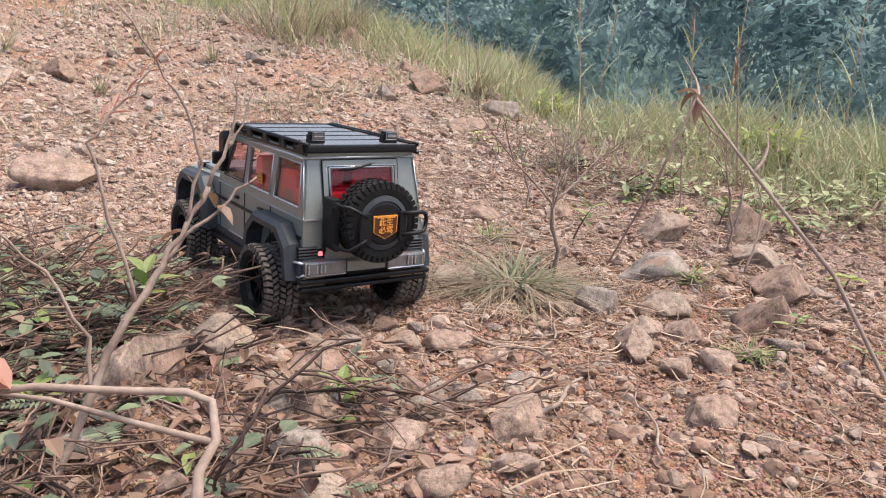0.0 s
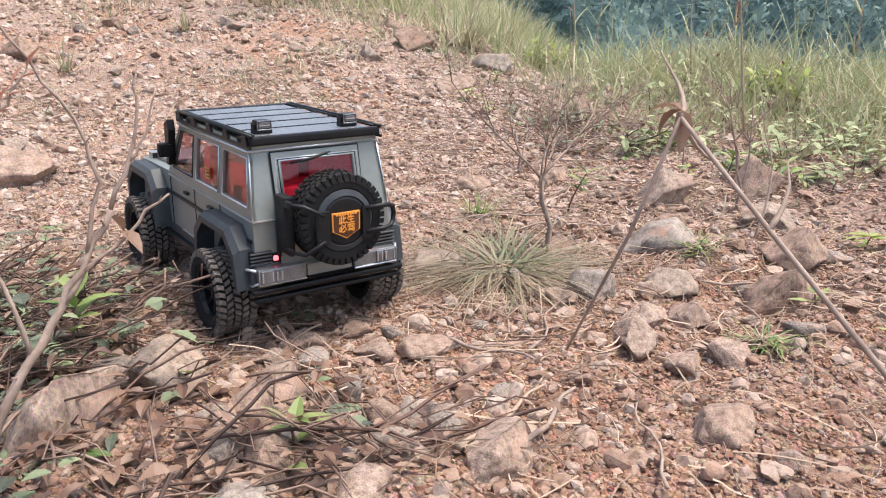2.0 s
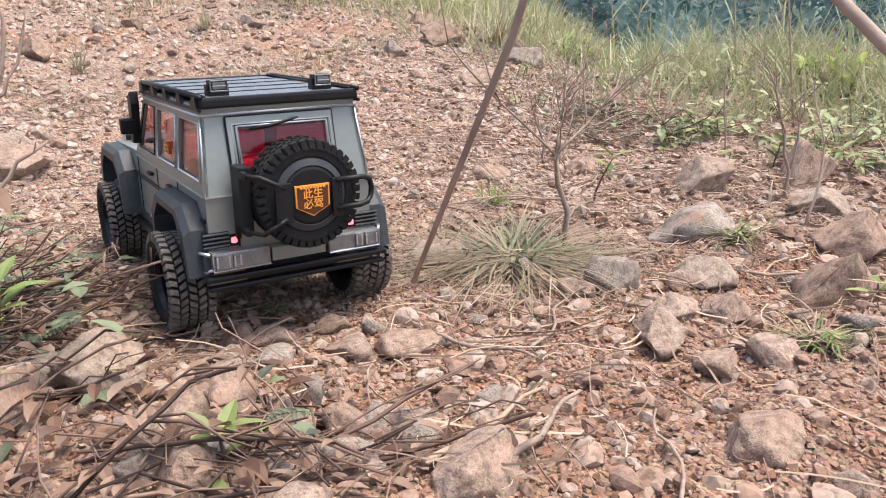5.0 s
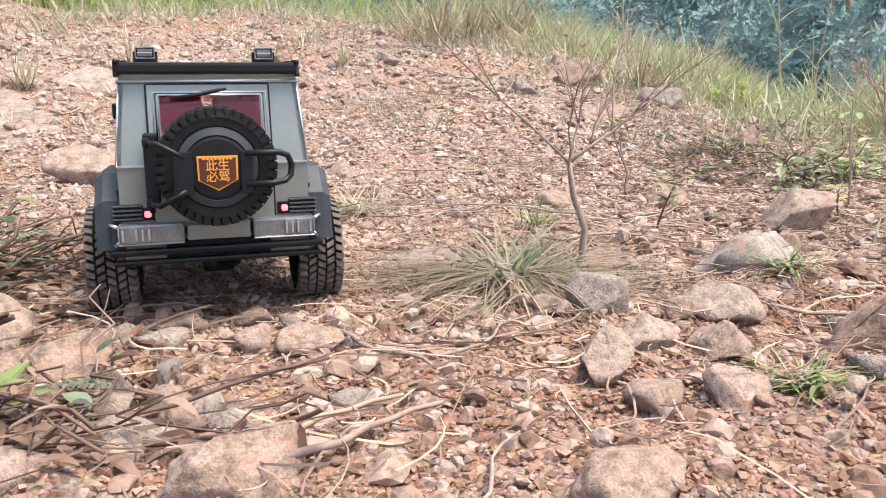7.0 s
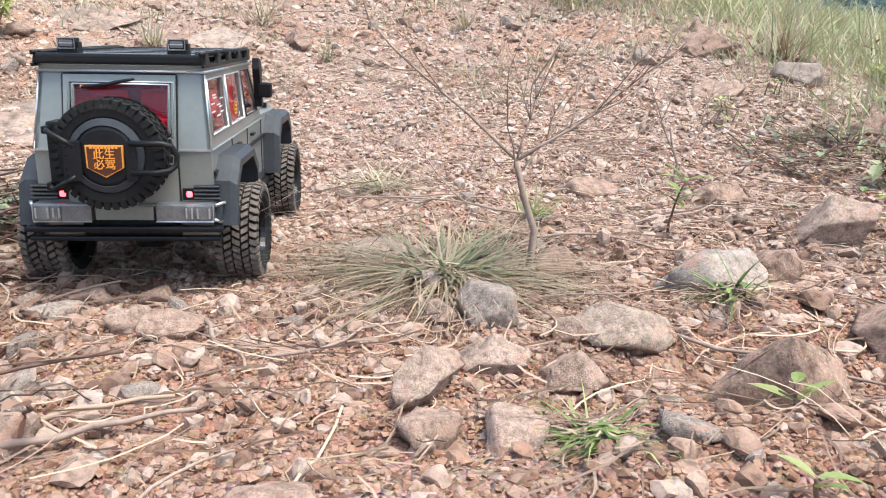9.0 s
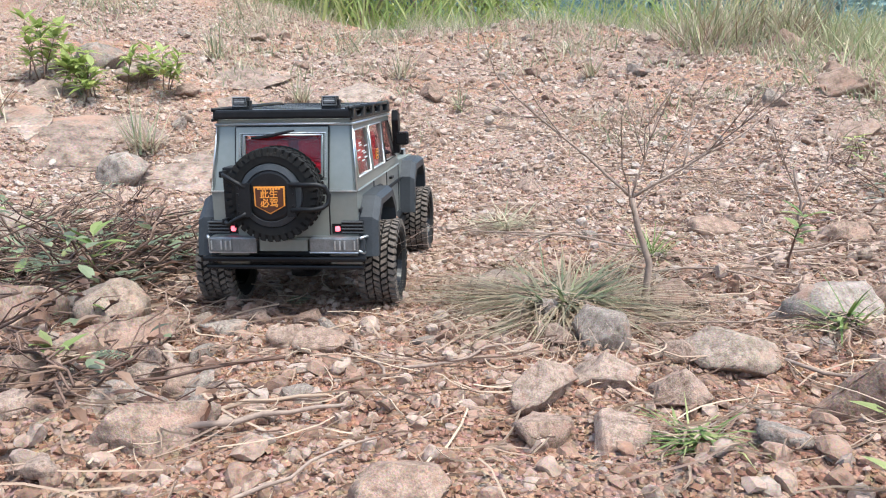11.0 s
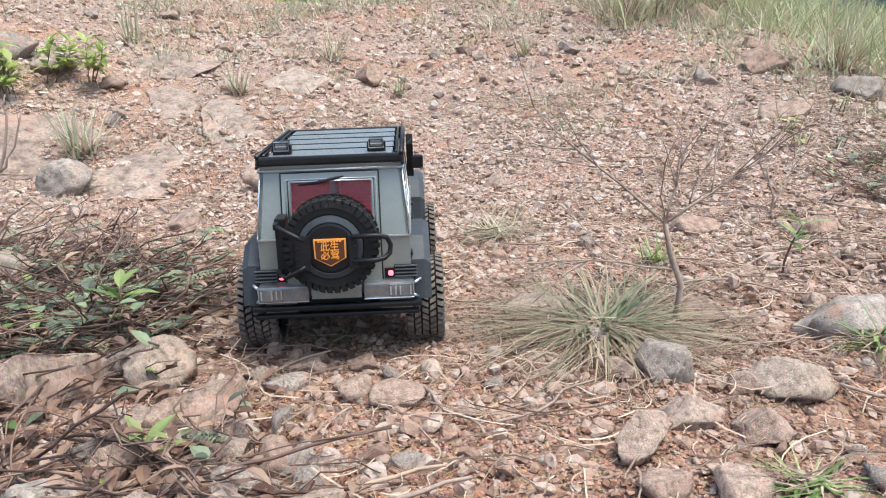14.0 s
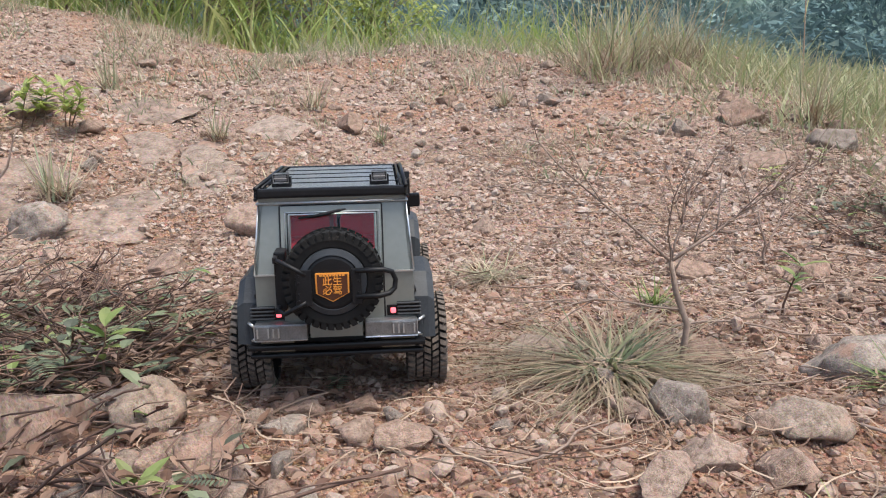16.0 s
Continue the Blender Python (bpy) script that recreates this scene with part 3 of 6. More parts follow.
# rocks that stand out, then the scatter of middling stones
for row in (
    ("pale", 0.405, -0.10, 0.078, 20, 0), ("pink", 0.242, -0.18, 0.050, 80, 2), ("pink", 0.345, -0.17, 0.052, 10, 0), ("pale", 0.207, 0.115, 0.070, 5, 1),
    ("pink", -0.01, -0.285, 0.070, 15, 3), ("grey", 0.25, 0.025, 0.05, 0, 1), ("pink", 0.50, 0.44, 0.08, 40, 1),
    ("pink", 0.325, 0.085, 0.05, 60, 5), ("grey", -0.045, -0.06, 0.042, 35, 0), ("grey", -0.04, -0.125, 0.034, 75, 2), ("pink", 0.385, 0.085, 0.05, 200, 2),
    ("pink", 0.012, -0.07, 0.038, 100, 0), ("grey", 0.05, -0.045, 0.024, 0, 3), ("pink", 0.262, -0.06, 0.04, 300, 3), ("grey", 0.14, -0.065, 0.028, 45, 0),
    ("pink", 0.63, -0.11, 0.10, 30, 0), ("pale", 0.74, 0.02, 0.09, 70, 2), ("pink", 0.73, 0.20, 0.09, 10, 2), ("grey", 0.52, 0.02, 0.10, 110, 2),
    ("pink", -0.16, 0.82, 0.15, 0, 1), ("grey", -0.21, 0.00, 0.075, 25, 1), ("grey", -0.185, -0.245, 0.070, 8, 1),
    ("pale", -0.075, -0.165, 0.045, 50, 2), ("pale", -0.47, 0.30, 0.13, 20, 0), ("grey", -0.58, 0.36, 0.11, 65, 0), ("pale", -0.15, -0.135, 0.038, 90, 1),
    ("pale", -0.20, -0.31, 0.045, 90, 1), ("pink", -0.115, -0.33, 0.04, 40, 5), ("pink", 0.0, -0.2, 0.035, 140, 1), ("grey", 0.06, -0.2, 0.03, 190, 2),
    ("pink", 0.67, 0.42, 0.085, 15, 3), ("pink", -0.32, 0.66, 0.11, 100, 3), ("pink", 1.08, 2.1, 0.15, 30, 4), ("pink", 0.95, 1.12, 0.12, 0, 1),
    ("grey", -0.98, 1.5, 0.20, 20, 1), ("pink", -0.95, 1.22, 0.30, 50, 3), ("pink", -0.70, 1.08, 0.30, 10, 3), ("pink", -0.5, 1.35, 0.30, 80, 3), ("grey", -0.52, 1.02, 0.34, 15, 1), ("pink", -0.33, 1.2, 0.27, 100, 0), ("pink", -0.80, 0.98, 0.33, 130, 1), ("grey", -0.62, 1.6, 0.32, 60, 1), ("pink", -0.22, 1.5, 0.24, 20, 3), ("grey", -1.05, 1.0, 0.36, 80, 1), ("grey", -0.62, 0.88, 0.16, 40, 1), ("pale", -0.82, 1.42, 0.12, 40, 1),
    ("grey", 1.22, 1.3, 0.13, 60, 2), ("pink", 1.15, 0.85, 0.10, 20, 0), ("pink", 1.05, 1.5, 0.12, 200, 2), ("grey", 0.55, -0.32, 0.07, 20, 0),
    ("pink", 0.290, -0.150, 0.050, 30, 2), ("pink", 0.06, -0.09, 0.052, 10, 1), ("grey", -0.02, -0.185, 0.045, 200, 0), ("pale", -0.069, -0.03, 0.036, 120, 0), ("pink", -0.12, -0.12, 0.085, 15, 3), ("pink", 0.024, -0.012, 0.036, 80, 2), ("pink", -0.035, -0.012, 0.036, 150, 5),
    ("pink", -0.45, -0.12, 0.07, 160, 2), ("pale", -0.52, 0.02, 0.06, 10, 2), ("pink", 0.29, -0.26, 0.045, 250, 5),
):
    rock("slab" if row[3] > 0.2 else row[0], *row[1:4], row[4], row[5], *((0.95, 0.30) if row[3] > 0.2 else (0.36, 0.95)))

for k in range(16):
    a = k * 2.4
    rock(("pink", "grey", "pale", "pink")[k % 4], -0.10 + 0.10 * math.cos(a) * (0.3 + 0.05 * k), -0.20 + 0.07 * math.sin(a) * (0.3 + 0.05 * k), 0.028 + 0.018 * ((k * 5) % 7) / 6)

placed = 0
while placed < 175:
    x, y = rng.uniform(-1.25, 1.35), rng.uniform(-0.5, 2.5)
    if abs(x) < 0.13 and -0.08 < y < 0.45:
        continue
    wide = 0.022 * (2.4 ** (rng.uniform() ** 2)) * (1 + 0.35 * max(0, y))
    kind = ("pink", "pink", "pink", "grey", "pale")[int(rng.integers(5))]
    rock(kind, x, y, wide)
    placed += 1

# taller blocks beside the track
for kind, x, y, wide, turn, which, tall in (("grey", 0.300, -0.070, 0.056, 30, 2, 1.3), ("pink", 0.485, -0.185, 0.088, 20, 4, 1.25), ("pink", -0.258, -0.075, 0.096, 15, 3, 1.7), ("pink", 0.165, -0.345, 0.056, 40, 1, 1.1), ("pale", -0.172, -0.030, 0.074, 70, 4, 1.5), ("pink", 0.92, 0.17, 0.10, 200, 0, 1.4), ("pink", 0.60, 0.10, 0.075, 60, 5, 1.4)):
    rock(kind, x, y, wide, turn, which, 0.30, tall)

# ---- the toy car ----
CAR = base("toy_car", "grey metallic toy off-road car with roof rack and spare wheel", "toy car", Matrix.Identity(4))
AXLES = (0.062, 0.322)
WHEEL_R, WHEEL_Z = 0.0445, 0.0435
BELT, DRIP = 0.125, 0.187


def arch(y, r, z, steps=10, rev=False):
    pts = [(y + r * math.cos(math.pi * i / steps), z + r * math.sin(math.pi * i / steps)) for i in range(steps + 1)]
    return pts[::-1] if rev else pts


def lower_body():
    r = 0.051
    out = [(0.0, 0.078), (0.0, BELT), (0.258, BELT + 0.004), (0.372, BELT + 0.001), (0.378, 0.118), (0.379, 0.082), (0.374, 0.072)]
    out += [(AXLES[1] + r, 0.066)] + arch(AXLES[1], r, WHEEL_Z + 0.004) + [(AXLES[1] - r, 0.058)]
    out += [(AXLES[0] + r, 0.058)] + arch(AXLES[0], r, WHEEL_Z + 0.004) + [(AXLES[0] - r, 0.07)]
    return Build().prism(out, "x", -0.0705, 0.0705)


part("body", lower_body(), PAINT, CAR)


def panel(cuts_u, cuts_v, holes, place, thick):
    """A sheet cut by lines in u and v, with some of its cells left open; place(u, v) gives the point, thick the way inwards."""
    nu, nv = len(cuts_u), len(cuts_v)
    bm = bmesh.new()
    grid = [[bm.verts.new(place(i, j)) for j in range(nv)] for i in range(nu)]
    faces = [bm.faces.new((grid[i][j], grid[i + 1][j], grid[i + 1][j + 1], grid[i][j + 1])) for i in range(nu - 1) for j in range(nv - 1) if (i, j) not in holes]
    ext = bmesh.ops.extrude_face_region(bm, geom=faces)
    for v in ext["geom"]:
        if isinstance(v, bmesh.types.BMVert):
            v.co += Vector(thick)
    bmesh.ops.recalc_face_normals(bm, faces=bm.faces)
    return Build().take(bm)


def half_at(z):
    return 0.0705 - 0.0055 * (z - BELT) / (DRIP - BELT)


def rear_at(z):
    return 0.013 * (z - BELT) / (DRIP - BELT)


# side walls of the cabin, with three windows each: cuts as (y at the belt, y at the roof)
CUTS = [(0.0, 0.013), (0.012, 0.018), (0.079, 0.075), (0.092, 0.090), (0.158, 0.154), (0.172, 0.168), (0.242, 0.205), (0.258, 0.216)]
LEVELS = [BELT, 0.1365, 0.180, DRIP]


def side_point(s, i, j, off=0.0):
    z = LEVELS[j]
    t = (z - BELT) / (DRIP - BELT)
    return (s * (half_at(z) + off), CUTS[i][0] + (CUTS[i][1] - CUTS[i][0]) * t, z)


for s in (-1, 1):
    part("side_wall", panel(CUTS, LEVELS, {(1, 1), (3, 1), (5, 1)}, lambda i, j: side_point(s, i, j), (-s * 0.003, 0, 0)), PAINT, CAR)
    for i in (1, 3, 5):
        q = [side_point(s, i, 1, -0.0016), side_point(s, i + 1, 1, -0.0016), side_point(s, i + 1, 2, -0.0016), side_point(s, i, 2, -0.0016)]
        b = Build().add(q + [(p[0] - s * 0.0008, p[1], p[2]) for p in q], [(0, 1, 2, 3), (7, 6, 5, 4), (0, 4, 5, 1), (1, 5, 6, 2), (2, 6, 7, 3), (3, 7, 4, 0)])
        pane = part("window", b, GLASS, CAR, "tinted side window", normals=True)
        pane.visible_shadow = False
        corners = [Vector(side_point(s, a, c, 0.0004)) for a, c in ((i, 1), (i + 1, 1), (i + 1, 2), (i, 2))]
        mid = sum(corners, Vector()) / 4
        ring = [mid + (c - mid) * 1.03 for c in corners]
        part("frame", Build().tube(ring + [ring[0]], 0.0009 if i < 5 else 0.0006, 6), BRIGHT if i < 5 else BLACK, pane, "thin bright window frame" if i < 5 else "", smooth=True)
        if i == 3:
            c = Vector(side_point(s, 3, 1, 0.0006)).lerp(Vector(side_point(s, 4, 2, 0.0006)), 0.5)
            part("sticker", Build().box(c + Vector((-0.0003, -0.006, -0.015)), c + Vector((0.0003, 0.006, -0.004)), 0), ORANGE_DARK, pane, "dark sticker with an orange emblem")
            bars = Build()
            for y0, z0, y1, z1 in ((-0.006, -0.005, 0.006, -0.004), (-0.006, -0.015, 0.006, -0.014), (-0.006, -0.015, -0.005, -0.004), (0.005, -0.015, 0.006, -0.004), (-0.0036, -0.0082, 0.0036, -0.0066), (-0.0036, -0.0120, 0.0036, -0.0102)):
                bars.box(c + Vector((-0.0006, y0, z0)), c + Vector((0.0006, y1, z1)))
            part("emblem", bars, ORANGE, pane, "orange emblem bars")
        if i == 1 and s > 0:
            c = Vector(side_point(s, 1, 1, 0.0007)).lerp(Vector(side_point(s, 2, 2, 0.0007)), 0.5)
            m = Build()
            for k in range(9):
                y, z = c.y + 0.019 * math.sin(k * 2.3), c.z + 0.0022 * (k - 4)
                x = s * (half_at(z) + 0.0008)
                m.box((x - 0.0002, y - 0.007, z - 0.0006), (x + 0.0002, y + 0.006, z + 0.0006))
            part("decal", m, WHITE_PRINT, pane, "pale worn line decal")
    # waist line, dark moulding, door gaps, handles and sill
    part("waist_line", Build().prism([(s * 0.0705, BELT - 0.0012), (s * 0.0719, BELT - 0.0004), (s * 0.0705, BELT + 0.0006)], "y", 0.001, 0.255), PAINT, CAR, "raised waist line")
    part("side_moulding", Build().box((s * 0.0715 - 0.0011, 0.112, 0.1035), (s * 0.0715 + 0.0011, 0.268, 0.1070), 0.0006), BLACK, CAR)
    part("side_moulding", Build().box((s * 0.0715 - 0.0011, 0.004, 0.1035), (s * 0.0715 + 0.0011, 0.020, 0.1070), 0.0006), BLACK, CAR)
    for y in (0.086, 0.165, 0.25):
        part("door_gap", Build().box((s * 0.0706 - 0.0006, y - 0.0007, 0.064), (s * 0.0706 + 0.0006, y + 0.0007, BELT)), BLACK, CAR)
    for y in (0.105, 0.182):
        h = Build()
        h.box((s * 0.0725 - 0.002, y, 0.114), (s * 0.0725 + 0.002, y + 0.013, 0.1168), 0.0008)
        part("door_handle", h, BLACK, CAR)
    part("sill", Build().box((s * 0.070 - 0.006, 0.112, 0.050), (s * 0.070 + 0.006, 0.272, 0.0575), 0.002), BLACK, CAR, "black side step")
    part("sill_cladding", Build().box((s * 0.0708 - 0.0008, 0.114, 0.0580), (s * 0.0708 + 0.0008, 0.268, 0.0672), 0.0004), FLARE, CAR, "dark plastic sill cladding")
    part("sill_trim", Build().box((s * 0.0712 - 0.0008, 0.114, 0.0675), (s * 0.0712 + 0.0008, 0.215, 0.0688)), BRIGHT, CAR, "thin bright sill trim")

# rear wall, roof and front of the cabin
REAR_X = [-1, -0.62, 0.60, 1]


def rear_point(i, j):
    z = LEVELS[j]
    return (REAR_X[i] * half_at(z), rear_at(z), z)


part("rear_wall", panel(REAR_X, LEVELS, {(1, 1)}, rear_point, (0, 0.003, 0)), PAINT, CAR)
part("roof", Build().box((-0.0655, 0.012, DRIP), (0.0655, 0.217, DRIP + 0.005), 0.0015), PAINT, CAR)
ring = [Vector(p) for p in ((-0.0665, 0.0115, DRIP), (0.0665, 0.0115, DRIP), (0.0665, 0.217, DRIP), (-0.0665, 0.217, DRIP))]
part("drip_rail", Build().tube(ring + [ring[0]], 0.0013, 6), BRIGHT, CAR, "bright roof gutter edge", smooth=True)
wq = [(-0.066, 0.256, BELT + 0.004), (0.066, 0.256, BELT + 0.004), (0.061, 0.216, DRIP - 0.004), (-0.061, 0.216, DRIP - 0.004)]
ws = part("windscreen", Build().add(wq + [(p[0], p[1] - 0.001, p[2]) for p in wq], [(0, 1, 2, 3), (7, 6, 5, 4), (0, 4, 5, 1), (1, 5, 6, 2), (2, 6, 7, 3), (3, 7, 4, 0)]), GLASS, CAR, "raked clear windscreen", normals=True)
ws.visible_shadow = False
for s in (-1, 1):
    # corner lines down the rear edges
    part("corner_trim", Build().tube([(s * 0.0708, -0.0002, BELT), (s * 0.0655, 0.0128, DRIP)], 0.0008, 6), BRIGHT, CAR, "bright corner edge", smooth=True)
part("rear_waist_line", Build().box((-0.0705, -0.0012, BELT - 0.0009), (-0.047, 0.0004, BELT + 0.0005)), BRIGHT, CAR, "thin bright waist line")
part("rear_waist_line", Build().box((0.044, -0.0012, BELT - 0.0009), (0.0705, 0.0004, BELT + 0.0005)), BRIGHT, CAR, "thin bright waist line")

# tailgate with its window, wiper and hinges
GX, GZ = [-0.046, -0.0375, 0.0365, 0.043], [0.082, BELT, 0.139, 0.1765, 0.1845]


def gate_point(i, j, off=-0.0026):
    z = GZ[j]
    return (GX[i], (rear_at(z) if z > BELT else 0.0) + off, z)


gate = part("tailgate", panel(GX, GZ, {(1, 2)}, gate_point, (0, 0.004, 0)), PAINT, CAR, "grey side-hinged tailgate")
q = [gate_point(i, j, 0.0) for i, j in ((1, 2), (2, 2), (2, 3), (1, 3))]
pane = part("window", Build().add(q + [(p[0], p[1] + 0.0008, p[2]) for p in q], [(0, 1, 2, 3), (7, 6, 5, 4), (0, 4, 5, 1), (1, 5, 6, 2), (2, 6, 7, 3), (3, 7, 4, 0)]), GLASS, gate, "tinted rear window", normals=True)
pane.visible_shadow = False
for grow_by, r, mt, nm in ((1.035, 0.0009, BRIGHT, "window_frame"), (1.13, 0.0006, BRIGHT, "window_frame"), (1.075, 0.0007, BLACK, "window_seal")):
    mid = sum((Vector(p) for p in q), Vector()) / 4
    rg = [mid + (Vector(p) - mid) * grow_by + Vector((0, -0.0026, 0)) for p in q]
    part(nm, Build().tube(rg + [rg[0]], r, 6), mt, gate, smooth=True)
for i, x in ((0, -0.0466), (3, 0.0436)):
    part("gate_gap", Build().tube([(x, -0.0006, 0.083), (x, -0.0006, BELT), (x, 0.0108, 0.1845)], 0.0009, 5), BLACK, gate)
part("gate_gap", Build().tube([(-0.0466, 0.0108, 0.1851), (0.0436, 0.0108, 0.1851)], 0.0006, 5), BLACK, gate)
part("wiper", Build().tube([(-0.030, 0.004, 0.1745), (-0.012, 0.0035, 0.1765), (0.006, 0.0035, 0.1805), (0.012, 0.0045, 0.1815)], [0.0010, 0.0018, 0.0014, 0.0008], 6), BLACK, gate, "black rear wiper arm", smooth=True)
for z in (0.096, 0.140):
    part("hinge", Build().tube([(-0.0475, -0.003, z - 0.006), (-0.0475, -0.003, z + 0.006)], 0.0022, 8), BLACK, gate, smooth=True)

# tail lamps with louvres
for s in (-1, 1):
    lamp = part("tail_lamp", Build().box((min(s * 0.0545, s * 0.0752), -0.0018, 0.0835), (max(s * 0.0545, s * 0.0752), 0.006, 0.0965), 0.001), GLOSS_BLACK, CAR, "black louvred tail lamp")
    for k in range(4):
        z = 0.0850 + 0.0033 * k
        part("louvre", Build().box((min(s * 0.0550, s * 0.0762), -0.0036, z), (max(s * 0.0550, s * 0.0762), -0.0012, z + 0.0012), 0.0003), LOUVRE, lamp)
    part("red_light", Build().box((min(s * 0.0486, s * 0.0536), -0.0034, 0.0862), (max(s * 0.0486, s * 0.0536), 0.0, 0.0912), 0.0016), TAIL, lamp, "lit red light")
    part("light_surround", Build().box((min(s * 0.0455, s * 0.0548), -0.0016, 0.0838), (max(s * 0.0455, s * 0.0548), 0.0, 0.0937), 0.0006), GLOSS_BLACK, lamp)

# bumper: two silver blocks, a recessed middle, a step bar below, end brackets
for s in (-1, 1):
    x0, x1 = sorted((s * 0.0255, s * 0.0725))
    block = part("bumper_block", Build().box((x0, -0.0125, 0.0675), (x1, 0.004, 0.0825), 0.0016), SILVER, CAR, "worn silver bumper block")
    for xa, xb in ((0.0495, 0.0565), (0.0585, 0.0705)):
        a, b2 = sorted((s * xa, s * xb))
        part("bumper_plate", Build().box((a, -0.0139, 0.069), (b2, -0.012, 0.0812), 0.0006), SILVER, block, "riveted worn plate")
        for x in (a + 0.0012, b2 - 0.0012):
            part("plate_bar", Build().box((x - 0.0007, -0.0147, 0.0708), (x + 0.0007, -0.0135, 0.0794), 0.0003), BRIGHT, block, "bright upright bar")
        for zz in (0.0712, 0.0788):
            part("rivet", Build().lathe([(0, -0.0146), (0.0007, -0.0145), (0.0008, -0.0136)], "y", ((a + b2) / 2, 0, zz), 8), SILVER, block)
    part("bumper_edge", Build().tube([(s * 0.0258, -0.0127, 0.0678), (s * 0.0722, -0.0127, 0.0678), (s * 0.0722, -0.0127, 0.0822)], 0.0007, 5), BRIGHT, block, "bright worn edge")
    pts = [(s * 0.0735, -0.009, 0.081), (s * 0.0785, 0.000, 0.0815), (s * 0.0795, 0.010, 0.079), (s * 0.0785, 0.010, 0.0665), (s * 0.0755, -0.002, 0.0655), (s * 0.0725, -0.010, 0.069)]
    part("end_bracket", Build().tube(pts, 0.0014, 6), BRIGHT, CAR, "bent bright bumper bracket", smooth=True)
    part("bumper_end", Build().box((min(s * 0.0725, s * 0.0775), -0.006, 0.067), (max(s * 0.0725, s * 0.0775), 0.008, 0.080), 0.0014), FLARE, CAR)
part("bumper_middle", Build().box((-0.0235, -0.0105, 0.0685), (0.0235, 0.002, 0.0800), 0.001), PAINT, CAR)
part("step_bar", Build().box((-0.079, -0.0145, 0.0590), (0.079, -0.0055, 0.0638), 0.0016), GLOSS_BLACK, CAR, "glossy black step bar")
part("step_bar", Build().box((-0.077, -0.0125, 0.0512), (0.077, -0.0035, 0.0552), 0.0015), GLOSS_BLACK, CAR, "glossy black step bar")

# wheel-arch flares
for k, y in enumerate(AXLES):
    for s in (-1, 1):
        outer = [(y - 0.0625, 0.062), (y - 0.0565, 0.099), (y - 0.035, 0.1175), (y + 0.035, 0.1175), (y + 0.056, 0.100), (y + 0.061, 0.070)]
        inner = [(y + 0.053, 0.068), (y + 0.047, 0.092), (y + 0.028, 0.1075), (y - 0.028, 0.1075), (y - 0.047, 0.092), (y - 0.054, 0.062)]
        if k == 1:
            outer = [(a, z + 0.008 if z > 0.095 else z) for a, z in outer]
            inner = [(a, z + 0.006 if z > 0.085 else z) for a, z in inner]
        bm = bmesh.new()
        lay = []
        for x, shrink in ((0.0695, 0.0), (0.0830, 0.0), (0.0890, 0.004)):
            cy, cz = y, 0.06
            lay.append([bm.verts.new((s * x, cy + (a - cy) * (1 - shrink * 8 * 0.6), z - (shrink if z > 0.09 else 0))) for a, z in outer] + [bm.verts.new((s * x, a, z)) for a, z in inner])
        n = len(lay[0])
        for a, b2 in zip(lay, lay[1:]):
            for i in range(n):
                bm.faces.new((a[i], a[(i + 1) % n], b2[(i + 1) % n], b2[i]))
        for lv in (lay[0], lay[-1]):
            for i in range(5):
                bm.faces.new((lv[i], lv[i + 1], lv[n - 2 - i], lv[n - 1 - i]))
        bmesh.ops.recalc_face_normals(bm, faces=bm.faces)
        part("wheel_arch_flare", Build().take(bm), FLARE, CAR, "dark grey plastic wheel-arch flare")


# wheels
def tyre(width, r):
    w = width / 2
    return Build().lathe([(r * 0.60, -w * 0.80), (r * 0.70, -w * 0.98), (r * 0.84, -w), (r * 0.90, -w * 0.90), (r * 0.905, 0), (r * 0.90, w * 0.90), (r * 0.84, w), (r * 0.70, w * 0.98), (r * 0.60, w * 0.80), (r * 0.60, -w * 0.80)], "x", (0, 0, 0), 44)


def tread(width, r):
    """The lugs of a tyre: five staggered rows and shoulder blocks."""
    w, b = width / 2, Build()
    n = 38
    for i in range(n):
        for row, (x, wide, skew, off) in enumerate(((-0.81, 0.32, 0.25, 0.0), (-0.41, 0.31, -0.35, 0.5), (0.0, 0.32, 0.35, 0.0), (0.41, 0.31, -0.35, 0.5), (0.81, 0.32, 0.25, 0.0))):
            a = 2 * math.pi * (i + off) / n
            half = 0.30 * 2 * math.pi / n
            verts = []
            for rr in (r * 0.88, r * (1.0 if row in (0, 4) else 0.968)):
                for dx, da in ((-1, -1), (1, -1), (1, 1), (-1, 1)):
                    th = a + half * da + skew * 0.10 * dx
                    xx = w * (x + wide / 2 * dx)
                    edge = 0.985 if abs(xx) > 0.8 * w and rr > r * 0.95 else 1.0
                    verts.append((xx, rr * edge * math.cos(th), rr * edge * math.sin(th)))
            b.add(verts, [(4, 5, 6, 7), (0, 1, 5, 4), (1, 2, 6, 5), (2, 3, 7, 6), (3, 0, 4, 7)])
        for s in (-1, 1):
            a = 2 * math.pi * i / n
            h = 0.30 * 2 * math.pi / n
            verts = [(s * w * xx, r * rr * math.cos(a + da * h), r * rr * math.sin(a + da * h)) for rr, xx in ((0.83, 0.97), (0.97, 0.93), (0.97, 1.0), (0.83, 1.05)) for da in (-1, 1)]
            b.add(verts, [(6, 7, 5, 4), (0, 6, 4, 2), (1, 3, 5, 7), (2, 4, 5, 3)])
    return b


